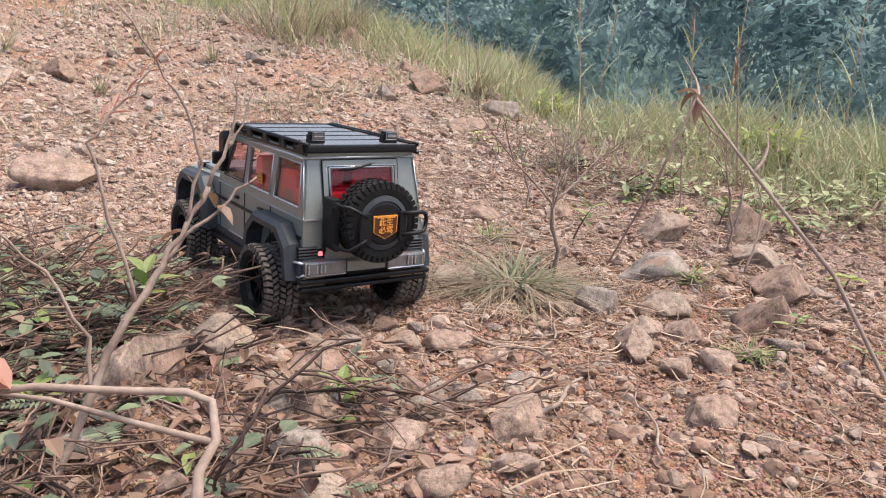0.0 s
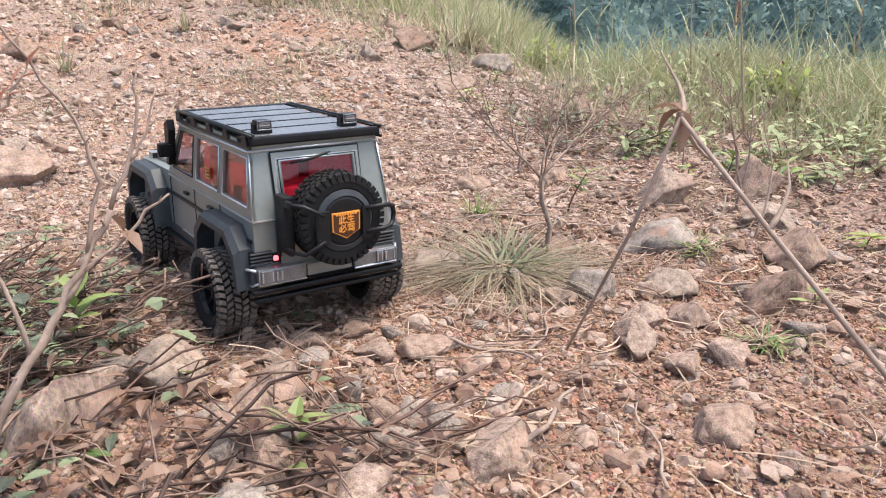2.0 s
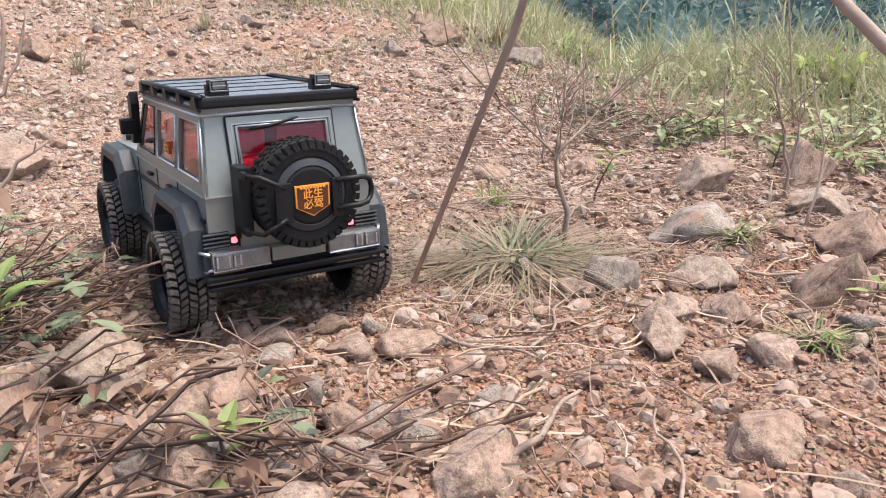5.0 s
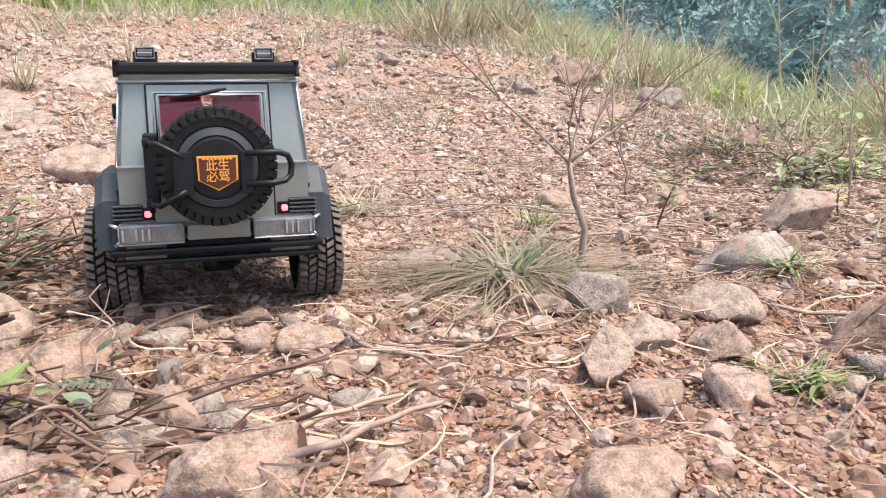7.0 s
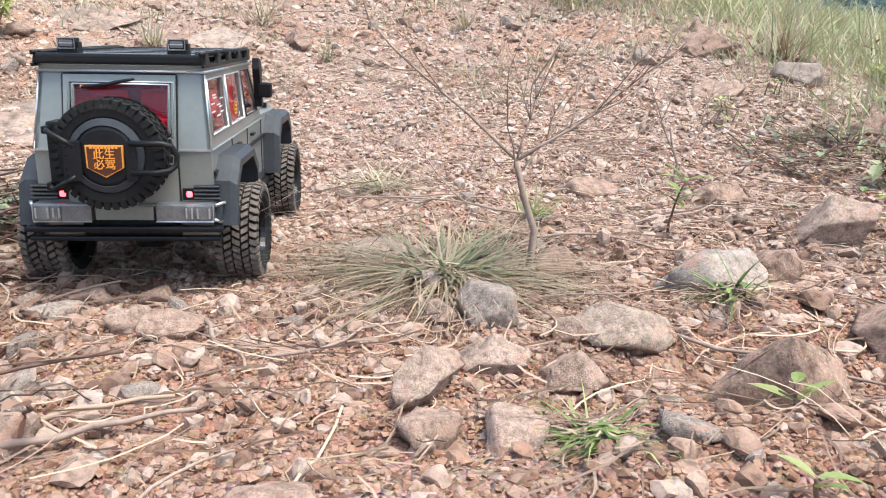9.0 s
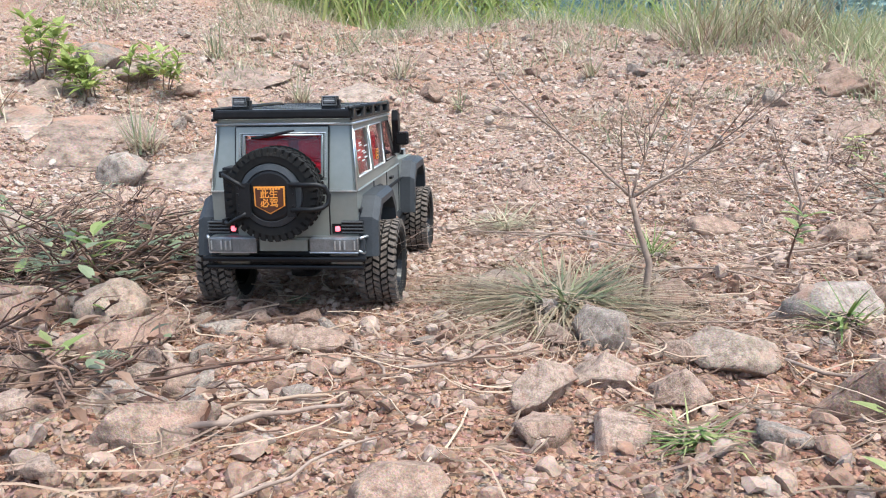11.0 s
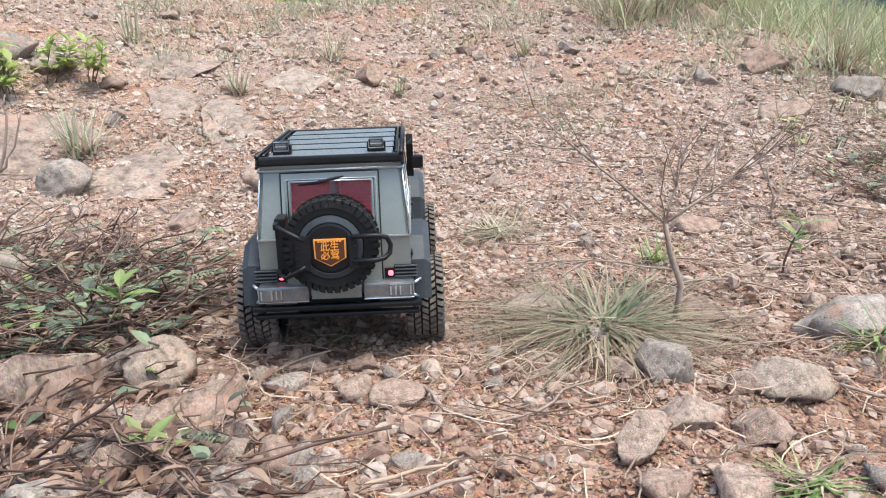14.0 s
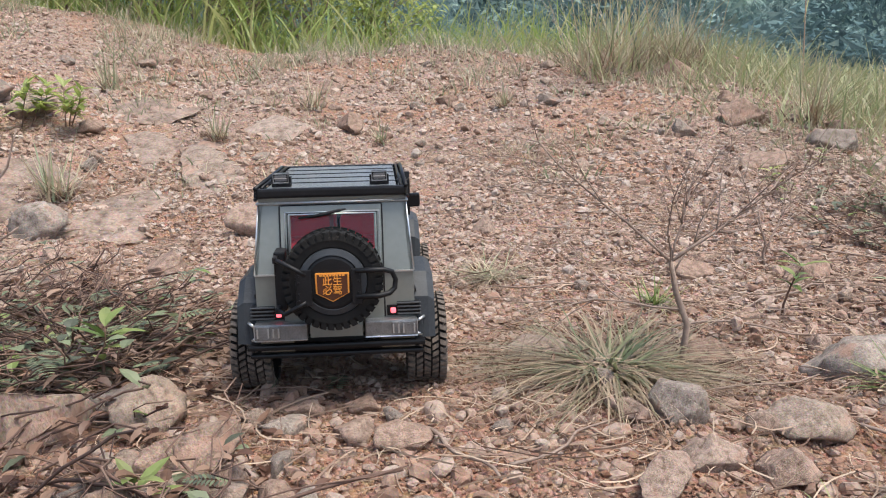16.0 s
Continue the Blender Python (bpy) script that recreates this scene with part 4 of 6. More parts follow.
def rim(width, r):
    w = width / 2
    b = Build().lathe([(r * 0.61, -w * 0.8), (r * 0.63, w * 0.82), (r * 0.57, w * 0.84), (r * 0.54, w * 0.6), (r * 0.53, -w * 0.8)], "x", (0, 0, 0), 32)
    b.lathe([(0, w * 0.55), (r * 0.14, w * 0.55), (r * 0.16, w * 0.42), (r * 0.16, 0)], "x", (0, 0, 0), 16)
    for k in range(10):
        a = 2 * math.pi * k / 10
        c, s = math.cos(a), math.sin(a)
        m = Matrix(((1, 0, 0, 0), (0, c, -s, 0), (0, s, c, 0), (0, 0, 0, 1)))
        bm = bmesh.new()
        bmesh.ops.create_cube(bm, size=1)
        for v in bm.verts:
            v.co = Vector((w * 0.36 + v.co.x * w * 0.18, r * 0.33 + v.co.y * r * 0.46, v.co.z * r * (0.075 if v.co.y < 0 else 0.11)))
        b.take(bm, m)
    b.lathe([(0, 0.0), (r * 0.56, 0.0)], "x", (w * 0.05, 0, 0), 24)
    return b


TW = 0.037
first = None
for y in AXLES:
    for s in (-1, 1):
        at = Matrix.Translation((s * 0.0825, y, WHEEL_Z)) @ (pose(0, 0, 0, 0, 0, 180) if s < 0 else Matrix.Identity(4)) @ pose(0, 0, 0, (y * 997 + s * 31) % 13, 0, 0)
        hub = part("wheel", Build().lathe([(0, TW * 0.31), (0.004, TW * 0.30), (0.0052, TW * 0.24), (0.0052, -TW * 0.6)], "x", (0, 0, 0), 12), BLACK, CAR, "chunky black off-road wheel", at=at)
        if first is None:
            first = (tyre(TW, WHEEL_R).mesh("tyre", RUBBER), tread(TW, WHEEL_R).mesh("tread", TREAD), rim(TW, WHEEL_R).mesh("rim", GLOSS_BLACK))
        for nm, me, lab in (("tyre", first[0], "dusty rubber tyre"), ("tread", first[1], "knobbly tread lugs"), ("rim", first[2], "black spoked rim")):
            o = tagged(new(nm, me), lab)
            o.parent = hub
            if nm == "tread":
                tagged(o, kind="stuff")

# spare wheel on the tailgate, with cover, badge, brackets and loop handle
SX, SY, SZ, SR = 0.0005, -0.026, 0.1262, 0.0432
spare = part("spare_wheel", Build().lathe([(0.0, 0.0), (0.006, 0.0), (0.006, 0.026), (0.0, 0.026)], "y", (SX, SY, SZ), 12), BLACK, CAR, "spare wheel on the tailgate")
ty = tagged(new("tyre", tyre(0.031, SR).mesh("tyre", RUBBER)), "black knobbly spare tyre")
ty.parent, ty.matrix_basis = spare, pose(SX, SY, SZ, 0, 0, -90)
tr = tagged(new("tread", tread(0.031, SR).mesh("tread", RUBBER)), "knobbly tread lugs", kind="stuff")
tr.parent, tr.matrix_basis = spare, pose(SX, SY, SZ, 0, 0, -90)
cover = part("cover", Build().lathe([(0.0, -0.0440), (0.0205, -0.0440), (0.0225, -0.0432), (0.0250, -0.0415), (0.0285, -0.0400), (0.0300, -0.0370), (0.0300, -0.026)], "y", (SX, 0, SZ), 40), BLACK, spare, "round black cover plate", smooth=False)
part("cover_ring", Build().lathe([(0.0232, -0.0432), (0.0236, -0.0440), (0.0285, -0.0420), (0.0292, -0.0395)], "y", (SX, 0, SZ), 40), FLARE, spare)


def shield(scale, y0, y1):
    w, t, m, bt = 0.0142 * scale, 0.0127 * scale, -0.0040, -0.0122 * scale
    out = [(SX - w, SZ - 0.004 + t), (SX + w, SZ - 0.004 + t), (SX + w * 0.98, SZ - 0.0045 + m), (SX, SZ - 0.004 + bt), (SX - w * 0.98, SZ - 0.0045 + m)]
    return Build().prism(out, "y", y0, y1)


badge = part("badge", shield(1.0, -0.0455, -0.0438), ORANGE, cover, "orange shield badge with slogan")
part("badge_field", shield(0.90, -0.0462, -0.0454), ORANGE_DARK, cover, "dark orange badge field")


def lettering(text, x, z, size, y):
    cu = bpy.data.curves.new("slogan", "FONT")
    cu.body, cu.size, cu.align_x, cu.align_y, cu.extrude = text, size, "CENTER", "CENTER", 0.0003
    cu.offset = size * 0.006
    tmp = bpy.data.objects.new("slogan", cu)
    scene.collection.objects.link(tmp)
    bpy.context.view_layer.update()
    me = bpy.data.meshes.new_from_object(tmp.evaluated_get(bpy.context.evaluated_depsgraph_get()))
    bpy.data.objects.remove(tmp)
    me.materials.clear()
    me.materials.append(ORANGE)
    ob = tagged(new("slogan", me), "orange slogan characters")
    ob.parent, ob.matrix_basis = cover, pose(x, y, z, 90, 0, 0)
    return ob


lettering("此生", SX, SZ + 0.0016, 0.0084, -0.0466)
lettering("必驾", SX, SZ - 0.0064, 0.0084, -0.0466)
small = Build()
for k in range(8):
    small.box((SX - 0.0105 + k * 0.0027, -0.0466, SZ + 0.0062), (SX - 0.0085 + k * 0.0027, -0.0460, SZ + 0.0074))
part("small_print", small, ORANGE, cover, "row of tiny orange print")
# left bracket arms from the hinge side, right loop
for z, dz in ((0.1445, -0.004), (0.1005, 0.004)):
    pts = [(-0.0470, -0.006, z), (-0.0475, -0.030, z), (-0.0400, -0.0445, z), (-0.0285, -0.0462, z + dz * 1.6), (-0.0215, -0.0462, z + dz * 2.6)]
    part("bracket_arm", Build().tube(pts, 0.0020, 8), BLACK, spare, "bent black bracket arm", smooth=True)
    part("bracket_end", Build().box((-0.0500, -0.0335, z - 0.003), (-0.0455, -0.004, z + 0.003), 0.0012), BLACK, spare)
part("bracket_plate", Build().box((-0.0300, -0.0475, 0.1075), (-0.0165, -0.0455, 0.1385), 0.0008), BLACK, spare, "riveted black bracket plate")
part("hinge_plate", Build().box((-0.0500, -0.0240, 0.098), (-0.0405, -0.0026, 0.150), 0.0014), BLACK, spare)
for z in (0.112, 0.118, 0.128, 0.134):
    for x in (-0.0275, 0.0225):
        part("rivet", Build().lathe([(0, -0.0486), (0.0009, -0.0484), (0.0010, -0.0474)], "y", (x, 0, z), 8), GLOSS_BLACK, spare)
part("bracket_plate", Build().box((0.0165, -0.0475, 0.1075), (0.0250, -0.0455, 0.1385), 0.0008), BLACK, spare, "riveted black bracket plate")
loop = [(0.0200, -0.0468, 0.1365), (0.0440, -0.0462, 0.1365), (0.0505, -0.0430, 0.1340), (0.0535, -0.0405, 0.1265), (0.0525, -0.0405, 0.1190), (0.0480, -0.0440, 0.1155), (0.0400, -0.0462, 0.1142), (0.0200, -0.0468, 0.1142)]
part("loop_handle", Build().tube(loop, 0.0023, 8), BLACK, spare, "black loop handle", smooth=True)

# roof rack with boards, rails and two work lamps
rack = part("roof_rack", Build().box((-0.0662, 0.005, 0.1955), (0.0662, 0.0110, 0.2042), 0.0022), BLACK, CAR, "black flat roof rack")
part("front_rail", Build().box((-0.0672, 0.214, 0.1945), (0.0672, 0.222, 0.2045), 0.0022), BLACK, rack)
rack.location.z = -0.0032
for k in range(5):
    y = 0.0135 + k * 0.0402
    part("board", Build().box((-0.0575, y, 0.2000), (0.0575, y + 0.0378, 0.2035), 0.0006), PLATE, rack, "dark checker-plate rack board")
    part("board_joint", Build().box((-0.0600, y + 0.0378, 0.1985), (0.0600, y + 0.0402, 0.2042), 0.0005), GLOSS_BLACK, rack)
for s in (-1, 1):
    part("side_rail", Build().tube([(s * 0.0658, 0.004, 0.2045), (s * 0.0658, 0.212, 0.2045), (s * 0.0645, 0.219, 0.203)], 0.0020, 8), GLOSS_BLACK, rack, smooth=True)
    part("side_rail", Build().tube([(s * 0.0610, 0.010, 0.2045), (s * 0.0610, 0.212, 0.2045)], 0.0014, 6), GLOSS_BLACK, rack, smooth=True)
    part("side_rail", Build().box((s * 0.0668 - 0.0012, 0.004, 0.1935), (s * 0.0668 + 0.0012, 0.218, 0.1962), 0.0005), BLACK, rack)
    for k in range(5):
        y = 0.014 + k * 0.0475
        part("rail_support", Build().prism([(y - 0.006, 0.1945), (y - 0.0015, 0.2045), (y + 0.0065, 0.2045), (y + 0.011, 0.1945)], "x", s * 0.0668 - 0.0016, s * 0.0668 + 0.0014, 0.0004), BLACK, rack)
    part("rack_foot", Build().box((s * 0.060 - 0.004, 0.03, 0.190), (s * 0.060 + 0.004, 0.045, 0.2), 0.001), BLACK, rack)
    part("rack_foot", Build().box((s * 0.060 - 0.004, 0.18, 0.190), (s * 0.060 + 0.004, 0.195, 0.2), 0.001), BLACK, rack)
for x in (-0.0455, 0.0425):
    wl = part("work_lamp", Build().box((x - 0.0068, 0.0225, 0.2070), (x + 0.0068, 0.0345, 0.2158), 0.0014), BLACK, rack, "small black work lamp")
    part("lamp_frame", Build().tube([(x - 0.0066, 0.0216, 0.2074), (x + 0.0066, 0.0216, 0.2074), (x + 0.0066, 0.0216, 0.2155), (x - 0.0066, 0.0216, 0.2155), (x - 0.0066, 0.0216, 0.2074)], 0.0007, 6), SILVER, wl, "worn silver lamp frame")
    part("lens", Build().box((x - 0.0052, 0.0208, 0.2088), (x + 0.0052, 0.0226, 0.2142), 0.0003), LAMP_LENS, wl, "dim grey reflector lens")
    part("lens_bar", Build().box((x - 0.0054, 0.0202, 0.2112), (x + 0.0054, 0.0212, 0.2118)), BRIGHT, wl)
    part("lamp_foot", Build().box((x - 0.0085, 0.0235, 0.2035), (x + 0.0085, 0.0345, 0.2072), 0.0008), BLACK, wl)
    for dx in (-0.0078, 0.0078):
        part("lamp_bracket", Build().box((x + dx - 0.0009, 0.025, 0.2035), (x + dx + 0.0009, 0.033, 0.2125), 0.0004), BLACK, wl)

# mirrors on tall brackets, bonnet, front
for s in (-1, 1):
    mir = part("wing_mirror", Build().box((min(s * 0.0720, s * 0.0885), 0.222, 0.150), (max(s * 0.0720, s * 0.0885), 0.231, 0.166), 0.003), BLACK, CAR, "black wing mirror")
    part("mirror_bracket", Build().prism([(0.228, 0.140), (0.238, 0.140), (0.236, 0.186), (0.222, 0.192), (0.219, 0.180)], "x", s * 0.0690, s * 0.0770, 0.0012), BLACK, mir, "tall black pillar duct")
    part("mirror_glass", Build().box((min(s * 0.0745, s * 0.0870), 0.2212, 0.152), (max(s * 0.0745, s * 0.0870), 0.2222, 0.164)), GLOSS_BLACK, mir)
    ind = part("indicator", Build().box((s * 0.058 - 0.006, 0.345, 0.1275), (s * 0.058 + 0.006, 0.362, 0.1345), 0.0015), BLACK, CAR, "small bonnet-top indicator")
    for k in range(4):
        part("indicator_rib", Build().box((s * 0.058 - 0.0065, 0.3455 + k * 0.004, 0.1270), (s * 0.058 + 0.0065, 0.3472 + k * 0.004, 0.1352), 0.0003), BRIGHT, ind)
    part("headlight", Build().lathe([(0, 0.3835), (0.008, 0.383), (0.0105, 0.380), (0.011, 0.374)], "y", (s * 0.050, 0, 0.104), 20), LENS, CAR, "round headlight", smooth=True)
part("bonnet", Build().box((-0.058, 0.262, 0.1270), (0.058, 0.370, 0.1330), 0.0025), PAINT, CAR, "grey ribbed bonnet")
part("grille", Build().box((-0.034, 0.376, 0.090), (0.034, 0.3825, 0.120), 0.0015), BLACK, CAR)
part("front_bumper", Build().box((-0.078, 0.372, 0.064), (0.078, 0.392, 0.082), 0.003), SILVER, CAR, "silver front bumper")

# inside: red seats, floor and dashboard
part("cabin_floor", Build().box((-0.066, 0.006, 0.1235), (0.066, 0.250, 0.1275)), BLACK, CAR)
part("dashboard", Build().box((-0.063, 0.222, 0.126), (0.063, 0.250, 0.142), 0.004), BLACK, CAR)
part("steering_wheel", Build().tube([(-0.032 + 0.011 * math.cos(a * 0.5236), 0.218 + 0.004 * math.sin(a * 0.5236), 0.146 + 0.010 * math.sin(a * 0.5236)) for a in range(13)], 0.0012, 6), BLACK, CAR, smooth=True)
for y, top, deep in ((0.054, 0.171, 0.046), (0.150, 0.174, 0.012)):
    for s in (-1, 1):
        x = s * 0.033
        seat = part("seat", Build().box((x - 0.024, y, 0.1275), (x + 0.024, y + 0.045, 0.141), 0.004), RED_SEAT, CAR, "red moulded seat")
        part("backrest", Build().prism([(y - 0.012, 0.128), (y + deep, 0.128), (y + deep - 0.010, top - 0.003), (y - 0.016, top)], "x", x - 0.0285, x + 0.0285, 0.004), RED_SEAT, seat)
        part("headrest", Build().box((x - 0.010, y - 0.014, top - 0.001), (x + 0.010, y - 0.005, top + 0.007), 0.003), RED_SEAT, seat)
part("rear_bench", Build().box((-0.0615, 0.030, 0.1275), (0.0615, 0.074, 0.152), 0.004), RED_SEAT, CAR, "red moulded rear bench")
part("luggage_panel", Build().box((-0.060, 0.014, 0.1275), (0.060, 0.034, 0.150), 0.003), RED_SEAT, CAR, "red moulded luggage panel")

# chassis, axles and links
part("chassis", Build().box((-0.040, 0.004, 0.050), (0.040, 0.365, 0.066), 0.003), BLACK, CAR)
# This plate is added to keep light off the ground below the body.
part("underbody_shade_plate", Build().box((-0.028, 0.045, 0.041), (0.028, 0.350, 0.050), 0.003), BLACK, CAR, "added black plate blocking light under the body")
part("gearbox", Build().box((-0.014, 0.050, 0.028), (0.014, 0.085, 0.052), 0.006), BLACK, CAR, "black axle gearbox")
for y in AXLES:
    ax = part("axle", Build().tube([(-0.068, y, WHEEL_Z), (0.068, y, WHEEL_Z)], 0.0055, 10), BLACK, CAR, smooth=True)
    part("differential", Build().lathe([(0, -0.016), (0.009, -0.014), (0.0150, -0.005), (0.0150, 0.005), (0.009, 0.014), (0, 0.016)], "y", (0.006, y, WHEEL_Z), 16), BLACK, ax, smooth=True)
    for s in (-1, 1):
        part("shock_absorber", Build().tube([(s * 0.050, y + 0.006, WHEEL_Z), (s * 0.047, y + 0.012, 0.084)], 0.0042, 8), GLOSS_BLACK, ax, smooth=True)
        part("link_rod", Build().tube([(s * 0.040, y, WHEEL_Z - 0.004), (s * 0.030, 0.19, 0.050)], 0.0022, 6), BLACK, ax, smooth=True)
part("drive_shaft", Build().tube([(0.006, AXLES[0] + 0.014, WHEEL_Z), (0.0, 0.19, 0.052), (0.006, AXLES[1] - 0.014, WHEEL_Z)], 0.003, 8), GLOSS_BLACK, CAR, smooth=True)

# ---- plants ----


def blade(b, root, way, length, width, droop, sections=3):
    """One grass blade: a tapering strip that bends over."""
    up, way = Vector((0, 0, 1)), Vector(way)
    flat = Vector((way.x, way.y, 0))
    side = Vector((-flat.y, flat.x, 0)).normalized() if flat.length > 1e-5 else Vector((1, 0, 0))
    p, d = Vector(root), way.normalized()
    verts, faces = [], []
    for i in range(sections + 1):
        w = width * (1 - i / sections) ** 0.7 / 2
        verts += [p - side * w, p + side * w] if i < sections else [p]
        p = p + d * (length / sections)
        d = (d - up * droop / sections).normalized()
    for i in range(sections - 1):
        faces.append((2 * i, 2 * i + 1, 2 * i + 3, 2 * i + 2))
    faces.append((2 * sections - 2, 2 * sections - 1, 2 * sections))
    b.add(verts, faces)


def leaf(b, root, way, length, width, fold=0.25, droop=0.3, normal=(0, 0, 1)):
    """A pointed leaf, folded along its middle and drooping."""
    way, nrm = Vector(way).normalized(), Vector(normal)
    side = way.cross(nrm)
    side = side.normalized() if side.length > 1e-5 else way.orthogonal().normalized()
    nrm = side.cross(way)
    mids, lefts, rights = [], [], []
    for t, w in ((0, 0.0), (0.22, 0.75), (0.5, 1.0), (0.78, 0.62), (1, 0.0)):
        m = Vector(root) + way * (t * length) - nrm * (droop * length * t * t)
        mids.append(m)
        lefts.append(m - side * (w * width / 2) + nrm * (fold * w * width / 2))
        rights.append(m + side * (w * width / 2) + nrm * (fold * w * width / 2))
    v = [mids[0], lefts[1], mids[1], rights[1], lefts[2], mids[2], rights[2], lefts[3], mids[3], rights[3], mids[4]]
    f = [(0, 2, 1), (0, 3, 2), (1, 2, 5, 4), (2, 3, 6, 5), (4, 5, 8, 7), (5, 6, 9, 8), (7, 8, 10), (8, 9, 10)]
    b.add(v, f)


def rnd(a, b):
    return float(rng.uniform(a, b))


def around(elevation, azimuth=None):
    a = rnd(0, 2 * math.pi) if azimuth is None else azimuth
    e = radians(elevation)
    return Vector((math.cos(a) * math.cos(e), math.sin(a) * math.cos(e), math.sin(e)))


def on_ground(x, y, lift=0.0):
    return Vector((x, y, float(height(x, y)) + lift))


def crooked(start, way, length, steps, wander, lift=0.0):
    pts, d = [Vector(start)], Vector(way).normalized()
    for _ in range(steps):
        d = (d + Vector(rng.normal(size=3)) * wander + Vector((0, 0, lift))).normalized()
        pts.append(pts[-1] + d * (length / steps))
    return pts


def grow(b, tips, start, way, length, radius, depth, wander=0.12, lift=0.03, spread=42, kids=(2, 4)):
    """A branching woody stem of tapering tubes."""
    steps = 6
    pts = crooked(start, way, length, steps, wander, lift)
    radii = [radius * (1 - 0.55 * i / steps) for i in range(steps + 1)]
    b.tube(pts, radii, 6 if radius > 0.002 else 4)
    if depth == 0:
        tips.append((pts[-1], pts[-1] - pts[-2]))
        return
    for _ in range(int(rng.integers(kids[0], kids[1] + 1))):
        i = int(rng.integers(2, steps + 1))
        d = (pts[i] - pts[i - 1]).normalized()
        off = d.orthogonal().normalized()
        off.rotate(Matrix.Rotation(rnd(0, 2 * math.pi), 3, d))
        s = math.tan(radians(rnd(spread * 0.6, spread * 1.2)))
        grow(b, tips, pts[i], d + off * s, length * rnd(0.4, 0.7), radii[i] * 0.72, depth - 1, wander, lift, spread, kids)


def bare_shrub(x, y, tall, label, limbs, trunk_r=0.0042, buds=0.25):
    """A leafless shrub: a leaning trunk, its main limbs, fine twigs and a few small buds."""
    at = on_ground(x, y, -0.01)
    ob = base("bare_shrub", label, "shrub", Matrix.Translation(at))
    b = Build()
    stem = [Vector(p) * tall for p in ((0.05, 0, 0), (0.02, 0.01, 0.10), (0.03, 0.0, 0.22), (-0.01, 0.02, 0.34), (-0.04, 0.0, 0.46))]
    b.tube(stem, [trunk_r * 1.35, trunk_r * 1.05, trunk_r * 0.95, trunk_r * 0.88, trunk_r * 0.75], 8)
    part("trunk", b, TWIG, ob, smooth=True)
    tips = []
    for start, way, length, r in limbs:
        s = stem[min(4, int(start * 4))].lerp(stem[min(4, int(start * 4) + 1)], start * 4 - int(start * 4))
        lb = Build()
        grow(lb, tips, s, way, length * tall, r, 2, 0.12, 0.0, 38, (4, 6))
        part("branch", lb, TWIG, ob, smooth=True)
    lv = Build()
    for p, d in tips:
        if rng.uniform() < buds:
            for _ in range(2):
                leaf(lv, p, d.normalized() + around(rnd(-20, 60)) * 0.9, rnd(0.005, 0.011), rnd(0.002, 0.004))
    if lv.v:
        tagged(part("bud_growth", lv, DEAD_LEAF, ob, "withered olive buds"), kind="stuff")
    return ob


bare_shrub(0.345, 0.07, 0.28, "bare young shrub with a thin crooked trunk in gravel",
           [(1.0, (-0.75, 0.1, 0.75), 0.66, 0.0019), (1.0, (0.85, 0.1, 0.42), 0.62, 0.0018), (1.0, (0.12, 0.1, 0.9), 0.42, 0.0014), (0.62, (-0.95, 0.15, 0.30), 0.66, 0.0015), (0.9, (0.6, 0.4, 0.6), 0.45, 0.0013), (0.8, (-0.5, -0.3, 0.8), 0.5, 0.0012)], 0.0036)
bare_shrub(-0.62, -0.30, 0.30, "leafless brown twigs growing from rubble",
           [(0.3, (0.3, 0.3, 0.85), 0.8, 0.0024), (0.6, (-0.35, 0.25, 0.9), 0.7, 0.0022), (0.9, (0.5, 0.1, 0.6), 0.6, 0.0016)], 0.0026, 0.6)
bare_shrub(0.78, 0.10, 0.24, "thin leafless weed stems among stones",
           [(0.5, (0.4, 0.1, 0.85), 0.6, 0.0018), (0.8, (-0.45, 0.1, 0.8), 0.55, 0.0016), (1.0, (0.0, 0.2, 0.9), 0.5, 0.0014)], 0.0026, 0.5)
bare_shrub(0.62, 0.46, 0.20, "dry dark weed stems with side twigs",
           [(0.3, (0.3, 0.1, 0.85), 0.7, 0.0016), (0.6, (-0.4, 0.1, 0.8), 0.6, 0.0015)], 0.0022, 0.4)


def dead_weed(x, y, tall):
    """A dead, crooked weed stem with a few side shoots."""
    ob = base("dead_weed", "dead brown weed stem with thin side shoots", "plant", Matrix.Translation(on_ground(x, y, -0.005)))
    b = Build()
    stem = crooked((0, 0, 0), (0.12, -0.05, 1), tall, 9, 0.10, 0.02)
    radii = [0.0022 * (1 - 0.07 * i) for i in range(10)]
    part("stem", b.tube(stem, radii, 7), TWIG, ob, smooth=True)
    for k in (3, 5, 6, 8, 9):
        way = stem[k] - stem[k - 1] + around(rnd(10, 60)) * tall * 0.09
        part("side_shoot", Build().tube(crooked(stem[k], way, tall * rnd(0.14, 0.3), 6, 0.14), [radii[k] * 0.6 * (1 - 0.13 * i) for i in range(7)], 5), TWIG, ob, smooth=True)


